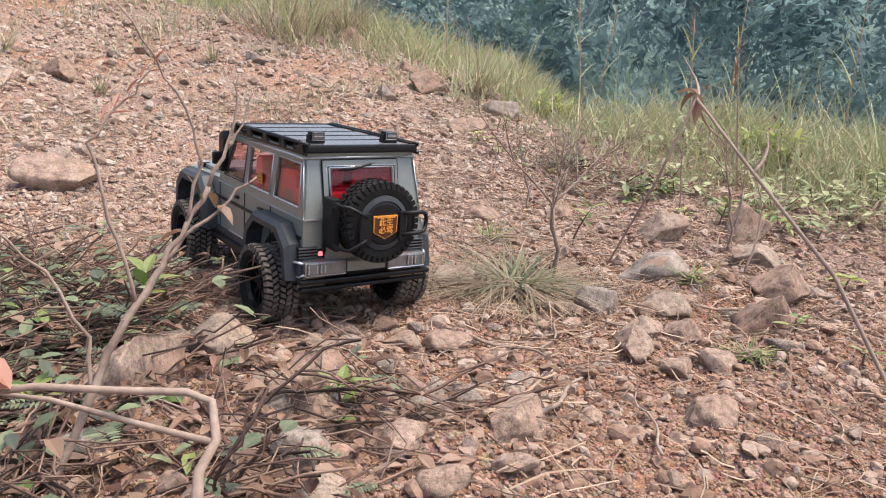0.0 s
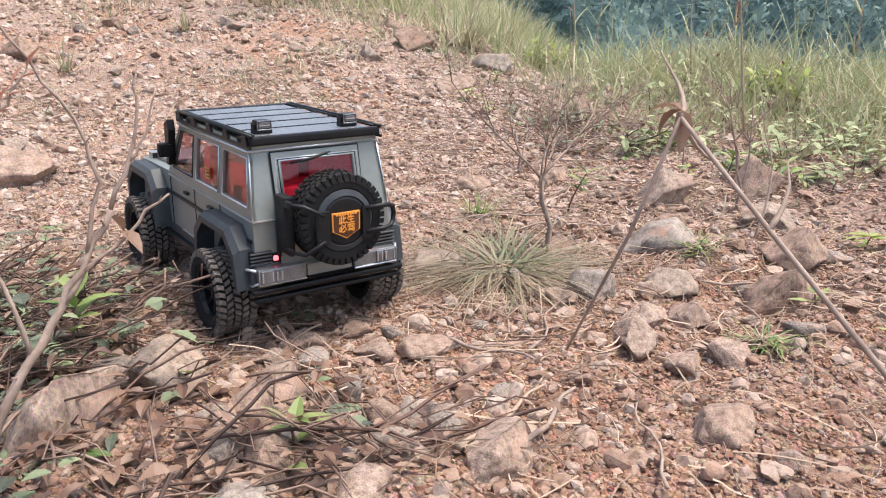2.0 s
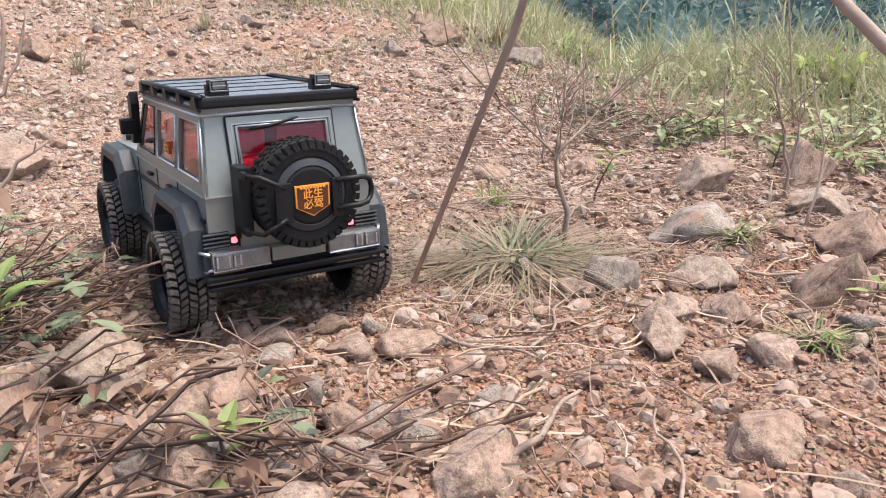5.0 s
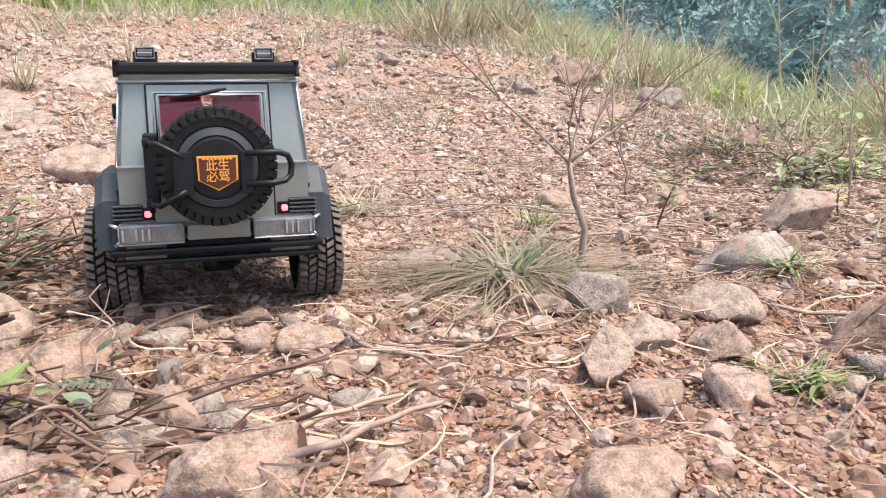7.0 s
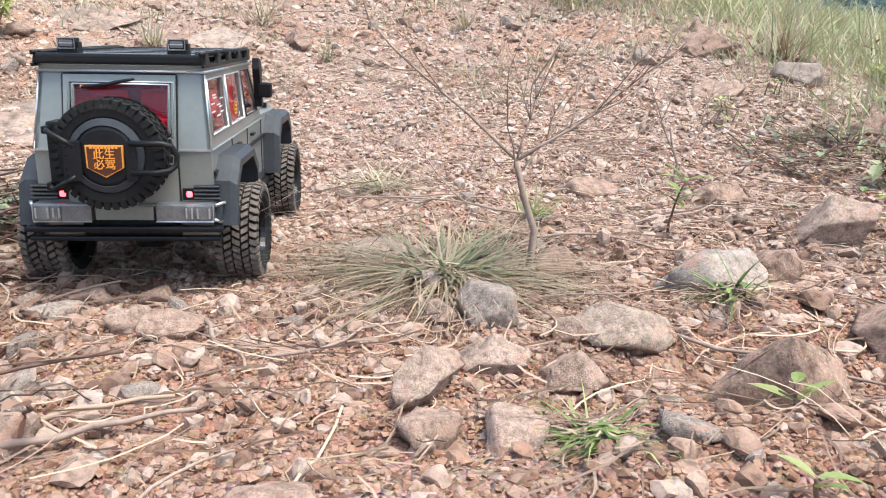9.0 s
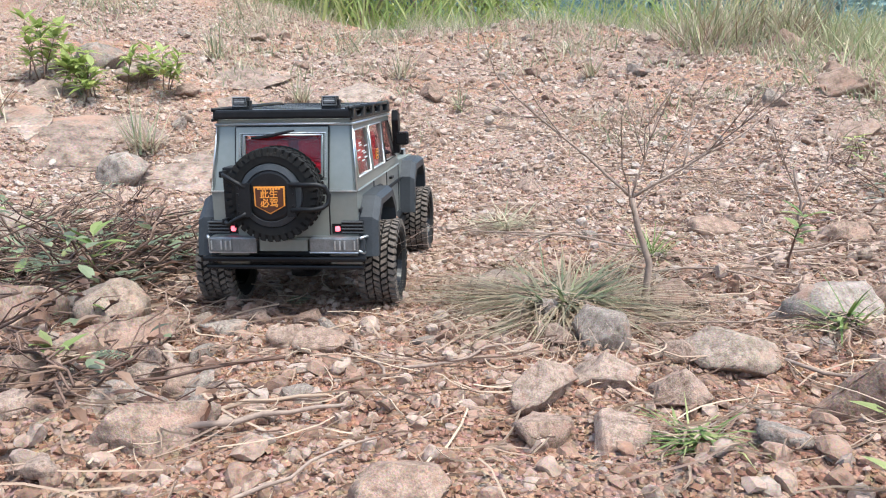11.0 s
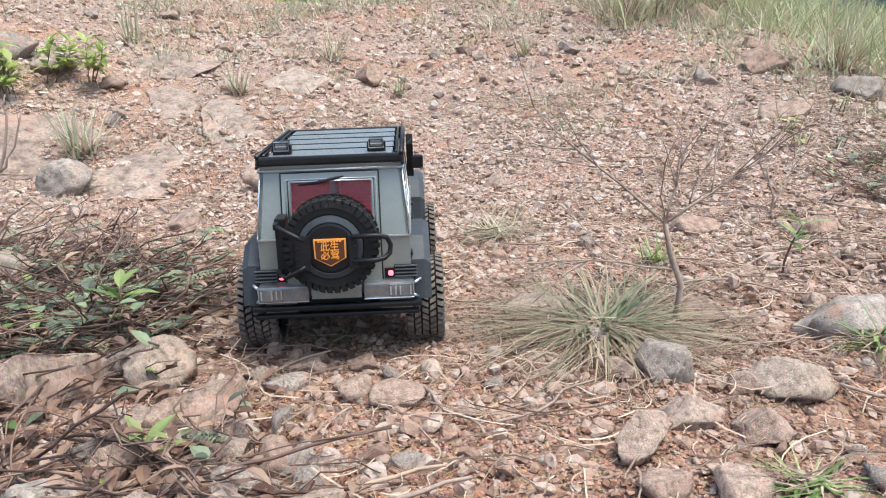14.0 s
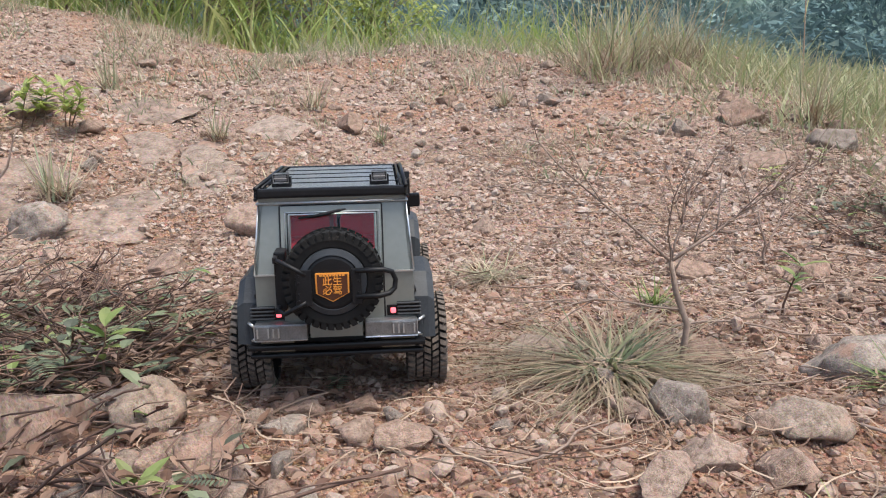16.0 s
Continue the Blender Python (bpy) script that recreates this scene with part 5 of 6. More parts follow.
def bent_stem():
    """A dead stem, broken near its top so that the end hangs down."""
    at = on_ground(-0.167, -0.734, -0.005)
    ob = base("bent_stem", "dry brown weed stem bent over at its broken top", "plant", Matrix.Translation(at))
    rise = [Vector(p) - at for p in (tuple(at), (-0.149, -0.653, 0.170), (-0.144, -0.627, 0.199), (-0.144, -0.599, 0.234), (-0.149, -0.567, 0.265), (-0.156, -0.536, 0.290))]
    rise = [p + Vector((rnd(-1, 1), rnd(-1, 1), 0)) * 0.0025 for p in rise]
    part("stem", Build().tube(rise, [0.0012, 0.0009, 0.0008, 0.0008, 0.0007, 0.0006], 8), TWIG, ob, smooth=True)
    drop = [rise[-1], rise[-1] + Vector((-0.006, 0.009, -0.033)), rise[-1] + Vector((-0.016, 0.021, -0.070))]
    part("broken_top", Build().tube(drop, [0.0006, 0.0006, 0.0004], 7), TWIG, ob, smooth=True)
    for k, w in ((5, (0.5, 0.3, 0.25)), (5, (0.8, 0.5, -0.5)), (4, (0.9, 0.2, 0.5))):
        L = rnd(0.02, 0.045)
        part("side_shoot", Build().tube(crooked(rise[k], Vector(w) + Vector((rnd(-0.2, 0.2), 0, 0)), L, 6, 0.12), [0.0009 * (1 - 0.13 * i) for i in range(7)], 5), TWIG, ob, smooth=True)
    lf = Build()
    for _ in range(3):
        leaf(lf, rise[5] + Vector((0, 0, 0.002)), around(rnd(-60, 40)), rnd(0.007, 0.011), rnd(0.003, 0.005), 0.6, 0.6)
    part("dead_leaf", lf, DEAD_LEAF, ob, "curled brown leaves")


def crooked_branch():
    """A dead branch that arches over the stones and bends down into them."""
    arch_over = [Vector(p) for p in ((-0.396, -0.367, 0.144), (-0.371, -0.378, 0.148), (-0.340, -0.385, 0.143), (-0.310, -0.394, 0.140), (-0.300, -0.401, 0.136), (-0.303, -0.416, 0.124), (-0.315, -0.428, 0.117), (-0.320, -0.441, 0.108))]
    at = on_ground(arch_over[-1].x, arch_over[-1].y - 0.02, -0.004)
    ob = base("crooked_branch", "dry crooked branch arching over stones with a reddish dead leaf", "branch", Matrix.Translation(at))
    pts = [p - at for p in arch_over] + [Vector((0, 0, 0))]
    part("stem", Build().tube(pts, [0.0016, 0.0018, 0.0019, 0.0020, 0.0021, 0.0023, 0.0025, 0.0027, 0.003], 8), TWIG, ob, smooth=True)
    fork = [Vector(p) - at for p in ((-0.395, -0.347, 0.139), (-0.363, -0.363, 0.134), (-0.332, -0.389, 0.127), (-0.304, -0.416, 0.123))]
    part("side_branch", Build().tube(fork, [0.0011, 0.0013, 0.0015, 0.0017], 7), TWIG, ob, smooth=True)
    lf = Build()
    tip = Vector((-0.380, -0.377, 0.148)) - at
    leaf(lf, tip, (-0.3, 0.4, 0.5), 0.026, 0.011, 0.5, 0.2)
    leaf(lf, tip, (-0.6, 0.2, 0.1), 0.018, 0.008, 0.6, 0.3)
    part("dead_leaf", lf, RED_LEAF, ob, "reddish curled leaf")


def thorny_shrub():
    """A leafless shrub that leans over the track: a forked trunk, long bare shoots and one spray of dead leaflets."""
    at = on_ground(-0.355, -0.215, -0.008)
    ob = base("thorny_shrub", "bare thorny shrub leaning beside the car with curled dead leaves", "shrub", Matrix.Translation(at))

    def shoot(name, pts, r0, r1):
        pts = [Vector(p) for p in pts]
        fine = []
        for a, b2 in zip(pts, pts[1:]):
            fine += [a.lerp(b2, k / 3) + (Vector((rnd(-1, 1), rnd(-1, 1), rnd(-1, 1))) * 0.0022 if k else Vector()) for k in range(3)]
        fine.append(pts[-1])
        n = len(fine) - 1
        part(name, Build().tube(fine, [(r0 + (r1 - r0) * k / n) * rnd(0.9, 1.12) for k in range(n + 1)], 8), TWIG, ob, smooth=True)
        for k in range(2, n, 3):
            part("thorn", Build().tube([fine[k], fine[k] + around(rnd(0, 70)) * rnd(0.004, 0.010)], [r1 * 0.7, r1 * 0.25], 4), TWIG, ob)

    shoot("trunk", ((0, 0, 0), (0.030, 0.013, 0.055), (0.053, 0.027, 0.100), (0.075, 0.034, 0.130), (0.096, 0.040, 0.156), (0.114, 0.045, 0.183), (0.131, 0.047, 0.210)), 0.0036, 0.0017)
    shoot("branch", ((0.131, 0.047, 0.210), (0.146, 0.050, 0.241), (0.154, 0.052, 0.269), (0.156, 0.053, 0.290)), 0.0015, 0.0006)
    shoot("branch", ((0.144, 0.050, 0.237), (0.158, 0.050, 0.255), (0.166, 0.052, 0.280)), 0.0010, 0.0005)
    shoot("branch", ((0.096, 0.040, 0.156), (0.119, 0.043, 0.181), (0.146, 0.042, 0.201), (0.165, 0.040, 0.217)), 0.0016, 0.0007)
    shoot("branch", ((0.114, 0.045, 0.183), (0.128, 0.052, 0.226), (0.119, 0.059, 0.265), (0.100, 0.065, 0.300), (0.076, 0.069, 0.334)), 0.0014, 0.0007)
    shoot("branch", ((0.040, 0.020, 0.075), (0.044, 0.035, 0.110), (0.020, 0.046, 0.157), (-0.010, 0.050, 0.190)), 0.0017, 0.0009)
    shoot("branch", ((0.075, 0.034, 0.130), (0.067, 0.049, 0.174), (0.059, 0.059, 0.213), (0.052, 0.065, 0.240), (0.069, 0.066, 0.261), (0.086, 0.066, 0.274), (0.098, 0.065, 0.294)), 0.0015, 0.0006)
    for k in range(9):
        t = k / 8
        lf = Build()
        leaf(lf, Vector((0.062, 0.066, 0.254)).lerp(Vector((0.098, 0.065, 0.294)), t), Vector((0.6, rnd(-0.5, 0.5), 0.6)) + Vector((0.5, 0, -0.5)) * (1 if k % 2 else -1) * 0.5, rnd(0.012, 0.018), rnd(0.003, 0.0045), 0.7, 0.2)
        part("dead_leaf", lf, RED_LEAF, ob, "reddish folded leaflet")
    for p in ((0.131, 0.047, 0.205), (0.135, 0.044, 0.196), (0.112, 0.045, 0.178)):
        lf = Build()
        leaf(lf, p, around(rnd(-70, 20)), rnd(0.014, 0.022), rnd(0.007, 0.011), 0.6, 0.4)
        part("dead_leaf", lf, DEAD_LEAF, ob, "curled brown leaf")


bent_stem()
crooked_branch()
thorny_shrub()
dead_weed(0.66, -0.02, 0.20)
dead_weed(0.95, 0.35, 0.18)


def grass_tussock(x, y, blades, reach, tall, width, label, material, flat=(4, 50)):
    """A tuft of bending blades, green ones over a skirt of dead straw."""
    at = on_ground(x, y)
    ob = base("grass_tussock", label, "grass", Matrix.Translation(at), "grass tussocks")
    for name, share, mat, low, slim in (("green_growth", 0.45, material, 1.0, 1.0), ("dead_growth", 0.55, STRAW, 0.55, 0.5)):
        b = Build()
        for _ in range(int(blades * share)):
            e = rnd(*flat) * low
            root = Vector((rng.normal() * reach * 0.10, rng.normal() * reach * 0.10, 0.0))
            first = len(b.v)
            blade(b, root, around(e), reach * rnd(0.45, 1.1), width * rnd(0.6, 1.3) * slim, rnd(0.5, 1.1) * tall, 4)
            lift = 0.003 + 0.012 * rnd(0, 1) ** 2
            for k in range(first, len(b.v)):
                v = b.v[k]
                b.v[k] = (v[0], v[1], max(v[2], float(height(x + v[0], y + v[1])) - at.z + lift))
        tagged(part(name, b, mat, ob), kind="stuff")
    return ob


grass_tussock(0.270, 0.06, 1150, 0.185, 0.9, 0.0024, "flattened half-dry grass tussock spread over gravel", DRY_BLADE, (1, 30))
grass_tussock(0.268, 0.055, 190, 0.105, 0.9, 0.0040, "green leafy heart of a half-dry tussock", FRESH_DULL, (4, 45))
grass_tussock(0.335, -0.265, 95, 0.055, 0.9, 0.0030, "yellow-green grass tuft with dry blades between stones", FRESH, (3, 40))
grass_tussock(0.20, 0.45, 220, 0.11, 0.9, 0.0024, "small half-dry grass tussock in the gravel", TUSSOCK, (4, 45))
grass_tussock(0.385, 0.265, 120, 0.06, 0.8, 0.003, "yellow-green grass tuft among pebbles", FRESH, (15, 70))
grass_tussock(0.50, -0.05, 60, 0.06, 0.8, 0.0035, "yellow-green grass tuft among pebbles", FRESH, (10, 60))
for x, y, n, r in ((-0.62, 1.0, 90, 0.16), (-0.35, 1.35, 60, 0.10), (0.05, 1.5, 50, 0.09), (-1.0, 1.0, 120, 0.2), (1.28, 1.55, 130, 0.26), (1.18, 2.3, 120, 0.28), (0.42, 1.75, 60, 0.1), (-0.15, 1.75, 70, 0.14), (-0.75, 1.8, 80, 0.16)):
    grass_tussock(x, y, n, r, 0.35, 0.005, "upright dry grass tuft on the slope", TUSSOCK, (45, 85))
for x, y, n, r in ((0.78, 2.02, 50, 0.46), (0.90, 2.15, 60, 0.46), (1.85, 0.42, 60, 0.34), (2.15, 0.15, 60, 0.38), (1.95, 0.9, 50, 0.32), (1.7, 1.85, 60, 0.34), (2.25, -0.25, 60, 0.38), (2.05, 1.05, 70, 0.40), (2.35, 0.85, 70, 0.44), (2.6, 1.15, 70, 0.46), (2.3, 1.5, 60, 0.42), (2.75, 0.7, 60, 0.44), (1.75, 1.3, 50, 0.3), (1.02, 2.35, 60, 0.55)):
    grass_tussock(x, y, n, r, 0.75, 0.005, "tall pale-green grass clump with arching blades", GRASS, (42, 86))


for x, y, n, r in ((0.82, 2.2, 80, 0.46), (0.98, 2.3, 70, 0.50), (1.12, 2.25, 55, 0.38), (1.25, 2.5, 60, 0.44)):
    grass_tussock(x, y, n, r, 0.6, 0.006, "tall loose clump of pale straw-coloured grass", TUSSOCK, (48, 88))


def seed_stalk(x, y, tall):
    at = on_ground(x, y)
    ob = base("seed_stalk", "tall thin grass stalk with a feathery seed head", "grass", Matrix.Translation(at), "seed stalks")
    lean = around(82)
    pts = [lean * (tall * t) + Vector((0.02 * t * t * tall, 0, 0)) for t in (0, 0.25, 0.5, 0.75, 1)]
    part("stalk", Build().tube(pts, [0.003, 0.0028, 0.0024, 0.002, 0.0012], 5), STRAW, ob, smooth=True)
    h, lv = Build(), Build()
    for i in range(26):
        p = pts[-1] + Vector((0, 0, rnd(-0.09, 0.02)))
        blade(h, p, around(rnd(20, 75)), rnd(0.02, 0.05), 0.004, 0.4, 2)
    for i in range(5):
        t = rnd(0.15, 0.7)
        blade(lv, lean * (tall * t), around(rnd(35, 65)), tall * rnd(0.2, 0.38), 0.007, 0.7, 4)
    part("seed_head", h, DEAD_LEAF, ob, "pinkish feathery seed head")
    part("leaves", lv, GRASS, ob)


for x, y, t in ((1.75, 0.30, 0.62), (1.9, 0.1, 0.66), (2.3, 0.55, 0.7), (2.2, 1.2, 0.6), (2.5, 0.9, 0.66), (1.7, 0.95, 0.42), (1.95, 1.7, 0.55), (1.35, 0.5, 0.35), (2.4, -0.1, 0.7), (1.6, 2.2, 0.5), (1.1, 2.4, 0.5), (2.3, 2.0, 0.6)):
    seed_stalk(x, y, t)


def bank_grass():
    """The grass of the brink: thin at the track's edge, thick further out."""
    n = 72000
    x, y = rng.uniform(0.95, 4.0, n), rng.uniform(-1.3, 6.5, n)
    edge = 1.12 + 0.12 * smooth_step(y, 0.6, 1.6) + 0.16 * np.sin(y * 2.1) + 0.10 * np.sin(y * 5.3 + 1) - 0.25 * smooth_step(y, 1.8, 3.2)
    dense = smooth_step(x - edge + rng.normal(0, 0.16, n), -0.1, 0.8)
    loose = 1.2 * waves(x, y, W_BIG) + rng.normal(0, 0.15, n)
    dense = dense * smooth_step(y + loose, -1.3, -0.4) * (1 - smooth_step(x + loose, 3.1, 4.2))
    keep = rng.uniform(0, 1, n) < 0.05 * (x > edge - 0.2) * (y > -0.8) * (x < 3.4) + dense * (0.55 + 0.6 * waves(x, y, W_PATCH)) * (1 + 0.8 * (np.hypot(x + 0.3, y + 0.65) < 3.2))
    x, y = x[keep], y[keep]
    away = np.hypot(x + 0.3, y + 0.65)
    return strips(x, y, 0.035 + 0.11 * smooth_step(away, 1.65, 2.3) + 0.035 * waves(x, y, W_BIG), 0.0045)


def strips(x, y, tall, width):
    n = len(x)
    tall = tall * rng.uniform(0.5, 1.5, n)
    az, el = rng.uniform(0, 2 * np.pi, n), np.radians(rng.uniform(50, 88, n))
    d = np.stack([np.cos(az) * np.cos(el), np.sin(az) * np.cos(el), np.sin(el)], 1)
    sa = rng.uniform(0, 2 * np.pi, n)
    side = np.stack([np.cos(sa), np.sin(sa), 0 * sa], 1) * (width * rng.uniform(0.6, 1.5, n))[:, None]
    root = np.stack([x, y, height(x, y) - 0.005], 1)
    bend = rng.uniform(0.1, 0.75, n)[:, None] * np.stack([np.cos(az), np.sin(az), -0.7 + 0 * az], 1)
    rows = []
    for t, w in ((0, 1.0), (0.4, 0.85), (0.75, 0.55), (1.0, 0.06)):
        p = root + (d * t + bend * t * t * 0.6) * tall[:, None]
        rows += [p - side * w / 2, p + side * w / 2]
    co = np.stack(rows, 1).reshape(-1, 3)
    q = np.array([[0, 1, 3, 2], [2, 3, 5, 4], [4, 5, 7, 6]])
    return co, (q[None] + (np.arange(n) * 8)[:, None, None]).reshape(-1, 4)


tagged(bulk("bank_grass", *bank_grass(), GRASS), "mixed green and dry grass along the brink of the track", "grass", kind="stuff")


def ground_cover():
    """Short withered grass over the stony verge."""
    n = 14000
    x, y = rng.uniform(0.55, 2.2, n), rng.uniform(-0.9, 2.2, n)
    keep = rng.uniform(0, 1, n) < smooth_step(x + 0.25 * waves(x, y, W_PATCH) * 3, 0.75, 1.6) * 0.9
    x, y = x[keep], y[keep]
    return strips(x, y, 0.035 + 0.03 * smooth_step(x, 1.0, 1.8), 0.0032)


def dead_leaves():
    """Curled dead leaves strewn over the verge and the vine patch."""
    b = Build()
    for k in range(1500):
        if k < 950:
            x, y = rnd(0.6, 1.8), rnd(-0.5, 1.3)
        else:
            x, y = -0.35 + float(rng.normal()) * 0.14, 0.08 + float(rng.normal()) * 0.16
        leaf(b, on_ground(x, y, rnd(0.003, 0.010)), around(rnd(-10, 25)), rnd(0.010, 0.026), rnd(0.005, 0.013), rnd(0.2, 0.9), rnd(-0.2, 0.4))
    return b


tagged(bulk("verge_grass", *ground_cover(), TUSSOCK), "short withered grass on the stony verge", "grass", kind="stuff")
thing("dead_leaves", dead_leaves(), DEAD_LEAF, "curled brown dead leaves strewn over stones", "leaves", kind="stuff")


def ridge_grass():
    n = 16000
    x, y = rng.uniform(-4.5, 1.8, n), rng.uniform(2.3, 6.5, n)
    edge = 3.1 + 0.3 * np.sin(x * 1.7) + 0.15 * np.sin(x * 4.1)
    keep = rng.uniform(0, 1, n) < smooth_step(y - edge, 0.0, 0.6)
    x, y = x[keep], y[keep]
    return strips(x, y, 0.30 + 0.25 * smooth_step(y, 3, 5), 0.010)


tagged(bulk("ridge_grass", *ridge_grass(), LUSH), "lush green grass behind the stony ridge", "grass", kind="stuff")


def sparse_grass():
    n = 15000
    x, y = rng.uniform(-1.6, 1.4, n), rng.uniform(1.0, 3.0, n)
    keep = waves(x, y, W_PATCH) + 0.4 * waves(x, y, W_BIG) + rng.uniform(-0.2, 0.2, n) > 0.28 - 0.25 * smooth_step(x, 0.3, 1.2) - 0.3 * smooth_step(y, 1.7, 2.6)
    x, y = x[keep], y[keep]
    return strips(x, y, 0.04 + 0.05 * smooth_step(y, 1.5, 2.6), 0.003)


tagged(bulk("sparse_grass", *sparse_grass(), TUSSOCK), "thin dry grass on the stony slope", "grass", kind="stuff")


def litter():
    """Broken dry stems lying about."""
    n = 11500
    x, y = rng.uniform(-0.7, 1.6, n), rng.uniform(-0.58, 1.4, n)
    keep = waves(x, y, W_PATCH) + 0.8 * np.exp(-((x - 0.50) ** 2 + (y - 0.05) ** 2) / 0.16) + 0.5 * smooth_step(x, 0.8, 1.2) + rng.uniform(-0.4, 0.4, n) > 0.05
    x, y = x[keep], y[keep]
    n = len(x)
    az, L = rng.uniform(0, 2 * np.pi, n), 0.018 * 6.0 ** rng.uniform(0, 1, n) ** 1.3
    r = rng.uniform(0.0003, 0.0009, n)
    rise, bow = rng.uniform(-0.05, 0.18, n), rng.uniform(-0.28, 0.28, n)
    lift = rng.uniform(0, 0.003, n)
    rows = []
    for t in (-0.5, -0.3, -0.1, 0.1, 0.3, 0.5):
        px = x + np.cos(az) * L * t - np.sin(az) * L * bow * t * t * 4
        py = y + np.sin(az) * L * t + np.cos(az) * L * bow * t * t * 4
        pz = np.maximum(height(px, py), height(x, y)) + 0.004 + L * rise * (t + 0.5) + lift
        for a in (0.0, 2.09, 4.19):
            rows.append(np.stack([px - np.sin(az) * r * math.cos(a), py + np.cos(az) * r * math.cos(a), pz + r * math.sin(a)], 1))
    co = np.stack(rows, 1).reshape(-1, 3)
    q = np.array([[3 * i + k, 3 * i + (k + 1) % 3, 3 * i + 3 + (k + 1) % 3, 3 * i + 3 + k] for i in range(5) for k in range(3)])
    return co, (q[None] + (np.arange(n) * 18)[:, None, None]).reshape(-1, 4)


tagged(bulk("straw_litter", *litter(), STRAW), "broken dry straw and stem litter on gravel", "straw", kind="stuff")


def stick(x, y, length, turn, radius, material=TWIG, label="dry brown twig lying on the gravel"):
    b = Build()
    d = Vector((math.cos(radians(turn)), math.sin(radians(turn)), 0))
    pts = []
    for i in range(8):
        p = Vector((x, y, 0)) + d * length * (i / 7 - 0.5)
        p += Vector((-d.y, d.x, 0)) * (math.sin(i * 1.3 + x * 9) * length * 0.035)
        p.z = float(height(p.x, p.y)) + 0.006 + radius
        pts.append(p)
    z = sum(p.z for p in pts) / 8
    b.tube([Vector((p.x, p.y, max(p.z, z))) for p in pts], [radius * (1 - 0.5 * i / 7) for i in range(8)], 6)
    return thing("twig", b, material, label, "twig", "loose twigs", smooth=True)


for row in ((0.10, -0.13, 0.10, -60, 0.0022), (0.19, -0.11, 0.14, 40, 0.0016), (0.36, -0.02, 0.20, 12, 0.0016), (0.45, 0.14, 0.22, -20, 0.0018), (0.58, 0.30, 0.25, 35, 0.0016), (0.30, 0.35, 0.2, -8, 0.0014), (-0.06, -0.22, 0.16, -32, 0.0012),
            (-0.25, -0.16, 0.2, -50, 0.0013), (0.05, -0.27, 0.13, 28, 0.0028), (0.10, -0.33, 0.12, 55, 0.0015), (0.52, -0.16, 0.2, -35, 0.0018), (0.68, 0.32, 0.24, 5, 0.0016), (-0.35, -0.02, 0.3, 14, 0.0014), (-0.28, 0.02, 0.26, 5, 0.0012), (0.85, 0.5, 0.22, -15, 0.0018), (0.2, 0.62, 0.18, 60, 0.0013), (0.42, 0.7, 0.2, -30, 0.0014)):
    stick(*row)
stick(0.03, -0.245, 0.13, 22, 0.0026, STRAW, "split pale straw stalk lying on stones")


def leafy_weed(x, y, tall, leaves, size, label, material, stems=1, flat=(10, 50)):
    at = on_ground(x, y)
    ob = base("leafy_weed", label, "plant", Matrix.Translation(at), "leafy weeds")
    for s in range(stems):
        st = Build()
        way = around(rnd(62, 88))
        pts = crooked((rnd(-0.01, 0.01) * stems, rnd(-0.01, 0.01) * stems, 0), way, tall * rnd(0.7, 1.1), 5, 0.08)
        st.tube(pts, [0.0018, 0.0017, 0.0015, 0.0013, 0.001, 0.0007], 5)
        part("stem", st, DARK_TWIG, ob, smooth=True)
        lf = Build()
        for i in range(leaves):
            k = int(rng.integers(2, 6))
            leaf(lf, pts[k], around(rnd(*flat), i * 2.4 + s), size * rnd(0.6, 1.15), size * rnd(0.26, 0.4), 0.3, rnd(0.1, 0.5))
        part("leaves", lf, material, ob)
    return ob


leafy_weed(-0.235, 0.06, 0.065, 9, 0.034, "fresh green weed with long pointed leaves", FRESH)
for row in ((0.55, 0.235, 0.075, 10, 0.03), (-0.13, -0.20, 0.03, 6, 0.03), (-0.42, -0.14, 0.05, 8, 0.035), (0.47, -0.235, 0.02, 4, 0.026), (0.42, -0.33, 0.015, 3, 0.026), (0.95, 0.25, 0.06, 12, 0.035), (-0.33, -0.07, 0.035, 7, 0.03)):
    leafy_weed(*row, "small light-green weed between stones", FRESH)
for k in range(34):
    leafy_weed(rnd(0.75, 1.75), rnd(-0.35, 1.1), rnd(0.012, 0.06), int(rng.integers(4, 8)), rnd(0.018, 0.038), "low weed with dull green oval leaves", (BUSH, DULL_LEAF, FRESH)[k % 3], 1 + k % 3, (-5, 35))
for row in ((-0.86, 1.2, 0.13, 20, 0.05), (-1.02, 1.32, 0.15, 20, 0.05), (-0.75, 1.32, 0.10, 18, 0.045), (1.6, 1.5, 0.10, 16, 0.04), (1.7, 0.7, 0.12, 16, 0.045)):
    leafy_weed(*row, "bushy green weed on the slope", BUSH, 6, (0, 60))


